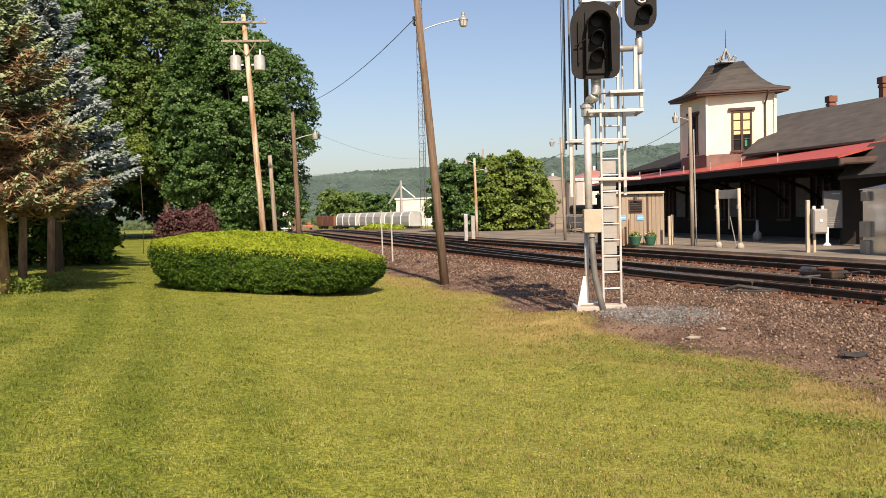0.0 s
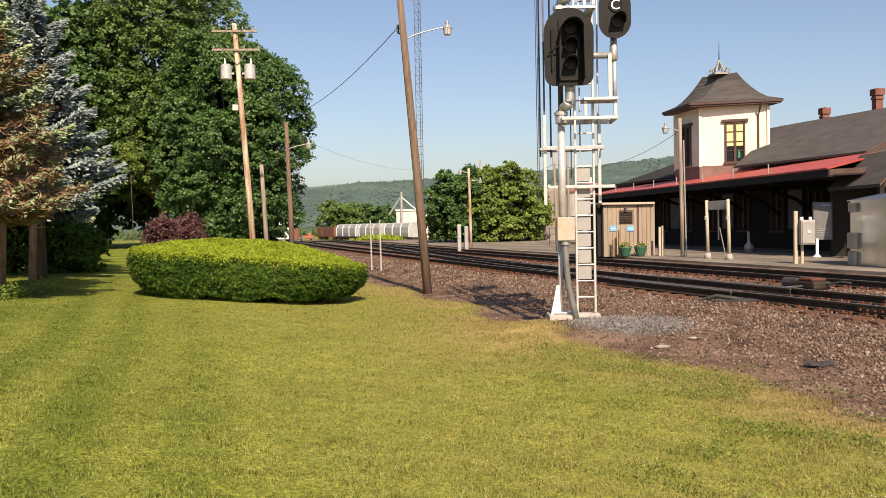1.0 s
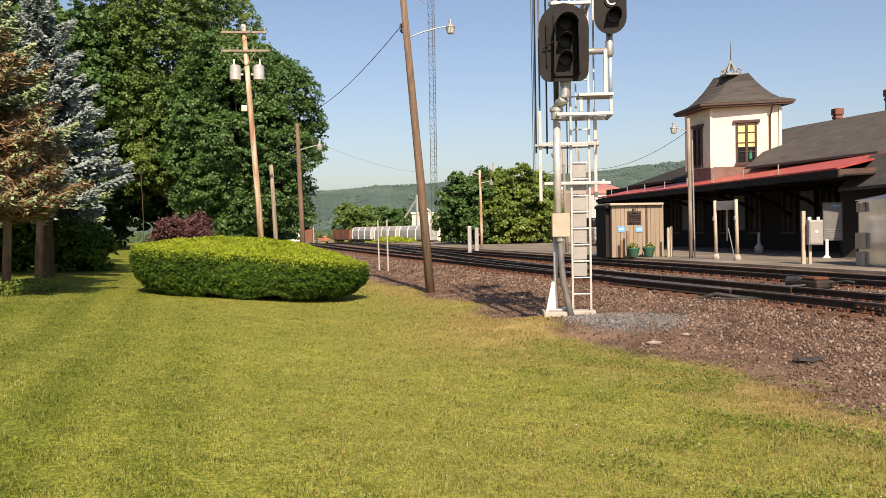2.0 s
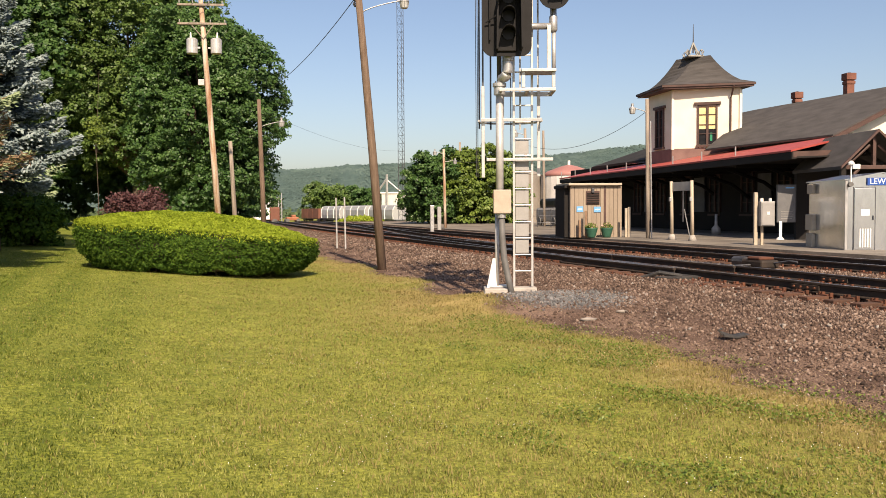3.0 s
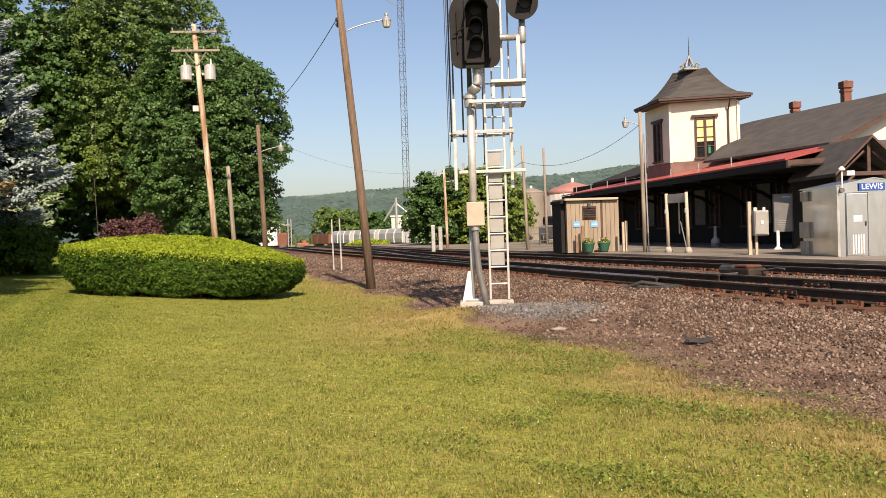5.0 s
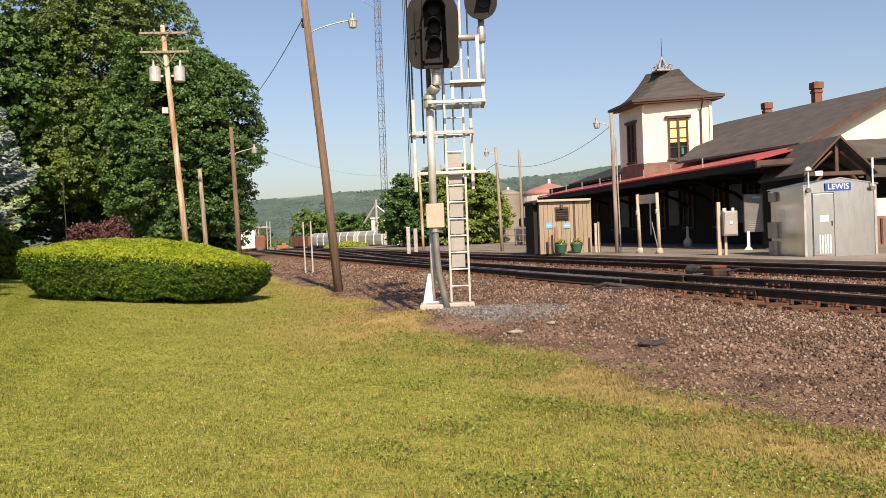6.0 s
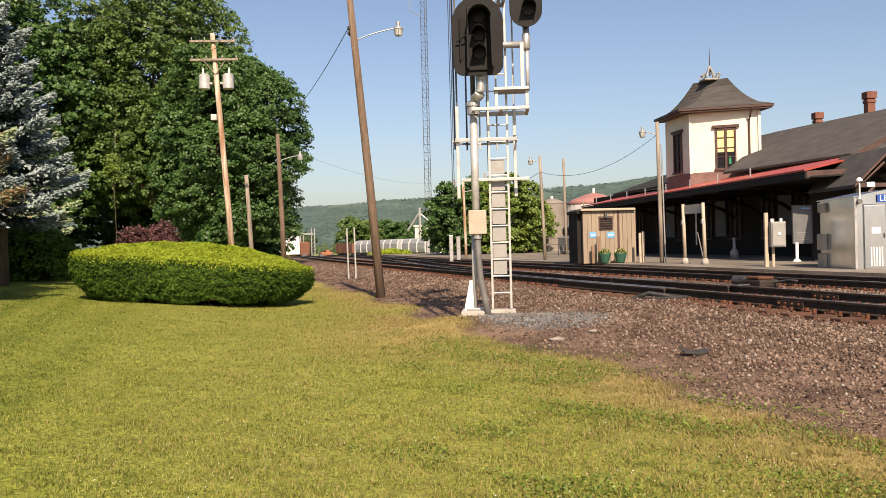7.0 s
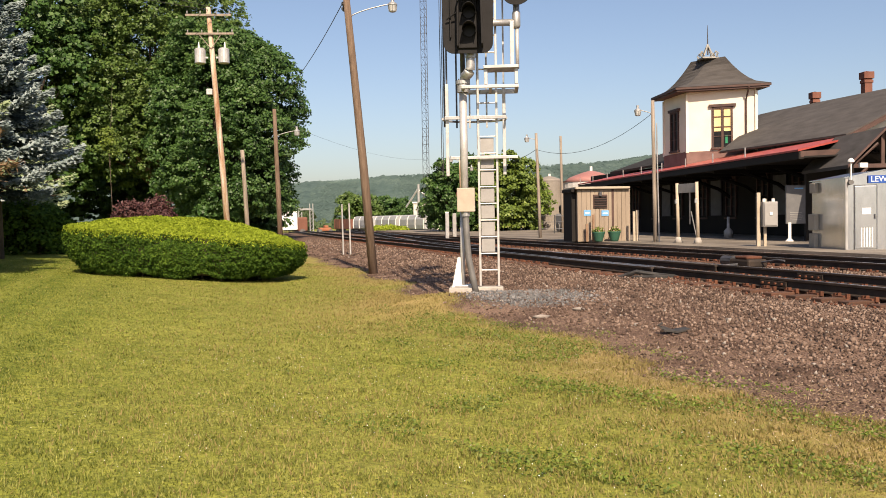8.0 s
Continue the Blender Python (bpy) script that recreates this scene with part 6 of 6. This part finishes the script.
def planter(x, y, seed):
    root = thing("planter", (x, y, 0.5), 0, "green glazed pot with leafy pink and cream flowers", "planter", "planters by the shed")
    part("pot", tubed([(0, 0, 0), (0, 0, 0.06), (0, 0, 0.38), (0, 0, 0.42)], [0.15, 0.18, 0.27, 0.29], 16), "pot_green", root, smooth=True)
    g = np.random.default_rng(seed)
    p = ball(260) * g.uniform(0.14, 0.27, (260, 1))
    p[:, 2] = np.abs(p[:, 2]) * 0.9 + 0.40
    v, f = leaves(p, np.array([0, -0.4, 1.0]), 0.10, 0.5, 0.8)
    soup("foliage", v, f, "weed", root, "green leaves")
    p = ball(70) * g.uniform(0.18, 0.27, (70, 1))
    p[:, 2] = np.abs(p[:, 2]) * 0.9 + 0.42
    v, f = leaves(p, np.array([0, -0.4, 1.0]), 0.06, 0.8, 0.8)
    soup("flowers", v, f, "flowers", root, "mixed pink and cream flowers")


planter(11.40, 35.5, 1)
planter(12.10, 35.6, 2)
for x, y, h in ((11.25, 35.8, 1.15), (12.95, 35.6, 1.25), (13.12, 35.7, 1.3), (11.0, 35.9, 0.75)):
    root = thing("bollard", (x, y, 0.5), 0, "short reddish-tan timber bollard", "bollard", "bollards")
    part("shaft", boxed((-0.05, -0.05, 0), (0.05, 0.05, h), 0.01), "post_cream" if h > 1.2 else "bark_pale", root)


# ---------- yard beyond ----------
def silo(x, y, r, h, wall, roof, label):
    root = thing("storage_tank", (x, y, 0.2), 0, label, "tank")
    part("shell", tubed([(0, 0, -0.3), (0, 0, h)], r, 28), wall, root, smooth=False)
    part("roof", tubed([(0, 0, h), (0, 0, h + r * 0.18), (0, 0, h + r * 0.34), (0, 0, h + r * 0.40)], [r * 1.02, r * 0.75, r * 0.3, r * 0.05], 28), roof, root, smooth=True)
    part("vent", tubed([(0, 0, h + r * 0.38), (0, 0, h + r * 0.55)], 0.12, 8), "white_metal", root)


silo(20.4, 74.5, 2.5, 4.35, "tank_white", "tank_red", "pale storage tank with a faded red roof")
silo(16.9, 75.5, 1.25, 4.5, "tank_tan", "tank_tan", "tan storage silo beside the red-roofed tank")
lot = thing("parked_van", (15.9, 60.0, 0.5), 10, "dark parked van behind the platform", "vehicle")
part("body", boxed((-0.9, -2.0, 0.3), (0.9, 2.0, 1.3), 0.15), "panel_grey", lot)
part("cab", boxed((-0.8, -1.4, 1.25), (0.8, 1.6, 1.95), 0.2), "lens_dark", lot)
for x in (-0.85, 0.85):
    for y in (-1.3, 1.3):
        part("wheel", tubed([(x - 0.1, y, 0.32), (x + 0.1, y, 0.32)], 0.32, 14), "rubber", lot)


def fence():
    root = thing("chain_fence", (12.6, 56, 0.5), -10, "dark metal rail fence behind the platform", "fence")
    for k in range(8):
        part("post", tubed([(0.9 * k, 0, 0), (0.9 * k, 0, 1.2)], 0.03, 6), "dark_steel", root)
    for z in (0.3, 0.75, 1.15):
        part("rail", tubed([(0, 0, z), (6.3, 0, z)], 0.022, 6), "dark_steel", root)


fence()
for x, y, h in ((6.2, 52.5, 1.75), (6.65, 52.6, 1.65)):
    root = thing("relay_post", (x, y, 0.25), 0, "pale grey narrow relay cabinet by the tracks", "cabinet", "relay cabinets")
    part("body", boxed((-0.12, -0.1, 0), (0.12, 0.1, h), 0.03), "panel_grey" if h < 1.7 else "galv", root)


def hopper(y, off, kind):
    p = Vector((12.2, 186, 0)) + Vector((-0.373, 0.928, 0)) * y
    root = thing("freight_car", (p.x, p.y, -1.62), 21.9, "grey covered hopper freight car" if kind == "car_grey" else "rust-brown freight car far along the line", "freight car", "freight cars")
    if kind == "car_grey":
        prof = [(1.45, 1.2), (1.55, 2.0), (1.5, 3.2), (1.1, 4.0), (0.5, 4.25), (-0.5, 4.25), (-1.1, 4.0), (-1.5, 3.2), (-1.55, 2.0), (-1.45, 1.2), (-0.5, 0.7), (0.5, 0.7)]
        body = outline_plate(prof, -6.8, 6.8)
    else:
        body = boxed((-1.5, -6.8, 1.0), (1.5, 6.8, 3.6), 0.05)
    part("body", body, kind, root)
    for k in (-3, -1, 1, 3):
        part("rib", outline_plate([(1.6, 1.15), (1.66, 2.0), (1.6, 3.25), (1.15, 4.08), (-1.15, 4.08), (-1.6, 3.25), (-1.66, 2.0), (-1.6, 1.15)], 2.2 * k - 0.12, 2.2 * k + 0.12) if kind == "car_grey" else boxed((-1.56, 2.2 * k - 0.1, 1.0), (1.56, 2.2 * k + 0.1, 3.62)), "white_metal" if kind == "car_grey" else kind, root)
    part("sill", boxed((-1.3, -7.6, 0.85), (1.3, 7.6, 1.1)), "dark_steel", root)
    for s in (-5.6, 5.6):
        tr = part("truck", boxed((-1.1, s - 1.2, 0.4), (1.1, s + 1.2, 0.8), 0.05), "dark_steel", root)
        for wx in (-0.75, 0.75):
            for wy in (-0.85, 0.85):
                part("wheel", tubed([(wx - 0.07, s + wy, 0.46), (wx + 0.07, s + wy, 0.46)], 0.44, 14), "rail_side", tr)


for k, (yy, kind) in enumerate(((7.7, "car_grey"), (23.3, "car_grey"), (38.9, "car_grey"), (54.5, "car_rust"))):
    hopper(yy, 0, kind)
part_flat = thing("orange_vehicle", (-14.2, 235, -1.6), 15, "orange work vehicle far along the line", "vehicle")
part("body", boxed((-1.6, -1.2, 0.5), (1.6, 1.2, 1.4), 0.2), "orange", part_flat)
part("cab", boxed((-0.2, -1.0, 1.35), (0.9, 1.0, 2.0), 0.2), "orange", part_flat)
for x in (-1.4, 1.4):
    part("wheel", tubed([(x, -1.5, 0.5), (x, 1.5, 0.5)], 0.5, 12), "rubber", part_flat)
trk = thing("box_truck", (-11.2, 118, -0.35), 25, "white box truck parked far beyond the hedge", "vehicle")
part("box", boxed((-2.4, -1.1, 0.8), (1.4, 1.1, 3.3), 0.08), "white_paint", trk)
part("cab", boxed((1.5, -1.0, 0.6), (2.9, 1.0, 2.5), 0.2), "car_rust", trk)
for x in (-1.5, 2.1):
    part("wheel", tubed([(x, -1.1, 0.45), (x, 1.1, 0.45)], 0.45, 12), "rubber", trk)
mill = thing("feed_mill", (16.0, 247, -1.6), -12, "pale industrial building with a conveyor leg", "building")
part("wall", boxed((-5, -5, 0), (5, 5, 7.7)), "tank_white", mill)
part("roof", boxed((-5.3, -5.3, 7.7), (5.3, 5.3, 8.1)), "white_metal", mill)
part("elevator_leg", tubed([(-3.4, -5.6, 0), (-3.4, -5.6, 13.0)], 0.35, 8), "galv", mill)
part("conveyor", tubed([(-3.4, -5.6, 11.9), (-7.0, -5.6, 6.6)], 0.28, 6), "galv", mill)
part("conveyor", tubed([(-3.4, -5.6, 11.5), (0.4, -5.6, 8.2)], 0.18, 6), "galv", mill)


def signal_bridge():
    root = thing("signal_gantry", (-16.2, 190, -1.6), -10, "grey lattice signal gantry far down the line", "signal gantry")
    for x in (0.0, 2.5):
        for dx in (-0.35, 0.35):
            part("leg", boxed((x + dx - 0.09, -0.09, 0), (x + dx + 0.09, 0.09, 6.0 if x == 0 else 7.0)), "galv", root)
        for k in range(7):
            part("lattice", tubed([(x - 0.35, 0, 0.3 + k * 0.8), (x + 0.35, 0, 1.0 + k * 0.8)], 0.06, 5), "galv", root)
    part("beam", boxed((-0.8, -0.2, 5.6), (2.5, 0.2, 6.0)), "galv", root)


signal_bridge()


def radio_mast():
    root = thing("radio_mast", (7.2, 100, 0.2), 20, "tall slender lattice radio mast", "mast")
    h, r = 62, 0.42
    corners = [(r * math.cos(a), r * math.sin(a)) for a in (0.3, 0.3 + 2.094, 0.3 + 4.189)]
    for x, y in corners:
        part("leg", tubed([(x, y, 0), (x, y, h)], 0.032, 6), "dark_steel", root)
    brace = bmesh.new()
    for i in range(3):
        (x0, y0), (x1, y1) = corners[i], corners[(i + 1) % 3]
        for k in range(68):
            z = 0.91 * k
            tube(brace, [(x0, y0, z), (x1, y1, z + 0.91)], 0.014, 4, False)
            tube(brace, [(x0, y0, z), (x1, y1, z)], 0.012, 4, False)
    part("bracing", brace, "dark_steel", root)
    part("antenna", tubed([(-0.5, 0, 27.5), (-1.7, 0, 28), (-1.7, 0, 31)], 0.04, 6), "panel_grey", root)


radio_mast()


# ---------- distant hills ----------
def hills():
    xs = np.concatenate([np.linspace(-2600, -620, 60), np.arange(-610, 900, 4.0), np.linspace(910, 2600, 50)])
    rows = np.linspace(0, 1, 40)
    crest = np.interp(xs, [-2600, -700, -180, -45, 80, 200, 275, 365, 470, 640, 900, 2600], [63, 55, 66, 73, 79, 85, 92, 95, 107, 121, 113, 73])
    crest = crest + 2.2 * rough(xs, 0 * xs, 23, 1.0) + 1.2 * rough(xs, 0 * xs, 7, 2.0) + rng.normal(0, 0.7, len(xs)) + 1.0 * np.abs(rough(xs, 0 * xs, 3.1, 5.0))
    v = []
    for t in rows:
        z = -6 + (crest + 6) * (t ** 0.8) + (1 - t) * t * 14 * rough(xs, 400 * t + 0 * xs, 60, 3.0)
        y = 1050 + 460 * t + 30 * rough(xs, 300 * t + 0 * xs, 90, 2.0)
        z = z + (t > 0.02) * (t < 0.99) * rng.normal(0, 0.9, len(xs))
        v.append(np.stack([xs, y + rng.normal(0, 1.2, len(xs)), z], 1))
    back = v[-1] + np.array([0, 400, -60.0])
    v = np.concatenate([*v, back])
    nx, ny = len(xs), len(rows) + 1
    i = (np.arange(ny - 1)[:, None] * nx + np.arange(nx - 1)[None]).ravel()
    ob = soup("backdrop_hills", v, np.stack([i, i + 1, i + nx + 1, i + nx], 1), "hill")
    tagged(ob, "long wooded hillside beyond the valley, haze in its colour", "hills", kind="structure")


hills()
# tree crowns over the hillside
n = 95000
hx, ht = rng.uniform(-620, 950, n), rng.uniform(0.02, 1.0, n)
crest_at = np.interp(hx, [-700, -180, -45, 80, 200, 275, 365, 470, 640, 900, 2600], [55, 66, 73, 79, 85, 92, 95, 107, 121, 113, 73])
hz = -6 + (crest_at + 6) * ht**0.8 + (1 - ht) * ht * 14 * rough(hx, 400 * ht, 60, 3.0) + rng.uniform(-0.8, 1.6, n)
hy = 1050 + 460 * ht + 30 * rough(hx, 300 * ht, 90, 2.0) - 1
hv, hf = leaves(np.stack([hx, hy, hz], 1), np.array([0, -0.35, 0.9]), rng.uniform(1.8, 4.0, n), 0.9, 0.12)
tagged(soup("hill_woods", hv, hf, "hill_leaf", label="wooded slopes of the distant hillside, haze in their colour"), category="woods", kind="stuff")
# tree line at the foot of the hills
n = 60000
hx = rng.uniform(-420, 620, n)
hy = rng.uniform(330, 420, n)
top = 3.2 + 1.6 * rough(hx, hy, 14, 1.0) + 0.8 * rough(hx, hy, 5, 2.0)
hz = -1.6 + rng.uniform(0, 1, n) ** 1.4 * np.maximum(top, 1.5)
hv, hf = leaves(np.stack([hx, hy, hz], 1), np.array([0, -0.6, 0.8]), rng.uniform(0.8, 1.7, n), 0.8, 0.6)
tagged(soup("far_woods", hv, hf, "far_leaf", label="line of distant woods below the hills"), category="woods", kind="stuff")
# trackside brush before the freight cars
n = 5000
qy = rng.uniform(104, 125, n)
qx = rail_x(qy) + rng.uniform(11, 14, n)
qz = height(qx, qy) + rng.uniform(0, 0.9, n) * (0.5 + 0.5 * rough(qx, qy, 1.5, 1.0))
qv, qf = leaves(np.stack([qx, qy, qz], 1), np.array([0, -0.4, 1.0]), rng.uniform(0.15, 0.35, n), 0.6, 0.7)
tagged(soup("trackside_brush", qv, qf, "yew_top", label="yellow-green brush beside the far tracks"), category="brush", kind="stuff")

# ---------- small ground things ----------
def lump(name, at, size, mat, label, category, seed):
    g = np.random.default_rng(seed)
    v = ICO * np.array(size) * np.exp(g.normal(0, 0.2, (12, 1)))
    ob = soup(name, v, ICO_F, mat, label=label)
    ob.matrix_basis = pose(at[0], at[1], float(height(at[0], at[1])) + at[2], 0, 0, g.uniform(-20, 20))
    tagged(ob, category=category)


lump("flat_stone", (4.8, 12.33, 0.02), (0.14, 0.08, 0.03), "pale_stone", "flat pale stone on the gravel", "stone", 1)
lump("flat_stone", (5.47, 12.74, 0.02), (0.11, 0.06, 0.03), "pale_stone", "flat pale stone on the gravel", "stone", 2)
lump("flat_stone", (4.2, 16.2, 0.02), (0.08, 0.06, 0.03), "pale_stone", "flat pale stone on the gravel", "stone", 3)
deb = thing("rubber_scrap", (6.10, 10.0, float(height(6.10, 10.0)) + 0.01), 0, "curled black scrap lying on the ballast", "debris")
part("scrap", slab([(-0.18, -0.05, 0.04), (-0.02, -0.09, 0.02), (0.17, -0.02, 0.04), (0.13, 0.07, 0.055), (-0.05, 0.04, 0.035), (-0.19, 0.05, 0.085)], 0.02), "debris", deb)
part("curl", tubed([(-0.18, 0.0, 0.04), (-0.23, 0.02, 0.09), (-0.17, 0.05, 0.11)], 0.014, 6), "debris", deb)
cable = part("cable_coil", tubed([(7.3, 17.2, 0.28), (7.6, 16.9, 0.42), (8.0, 16.6, 0.36), (8.3, 16.2, 0.34), (7.9, 16.4, 0.33), (7.5, 16.8, 0.31)], 0.045, 7), "debris")
tagged(cable, "black cable lying beside the near rail", "cable")
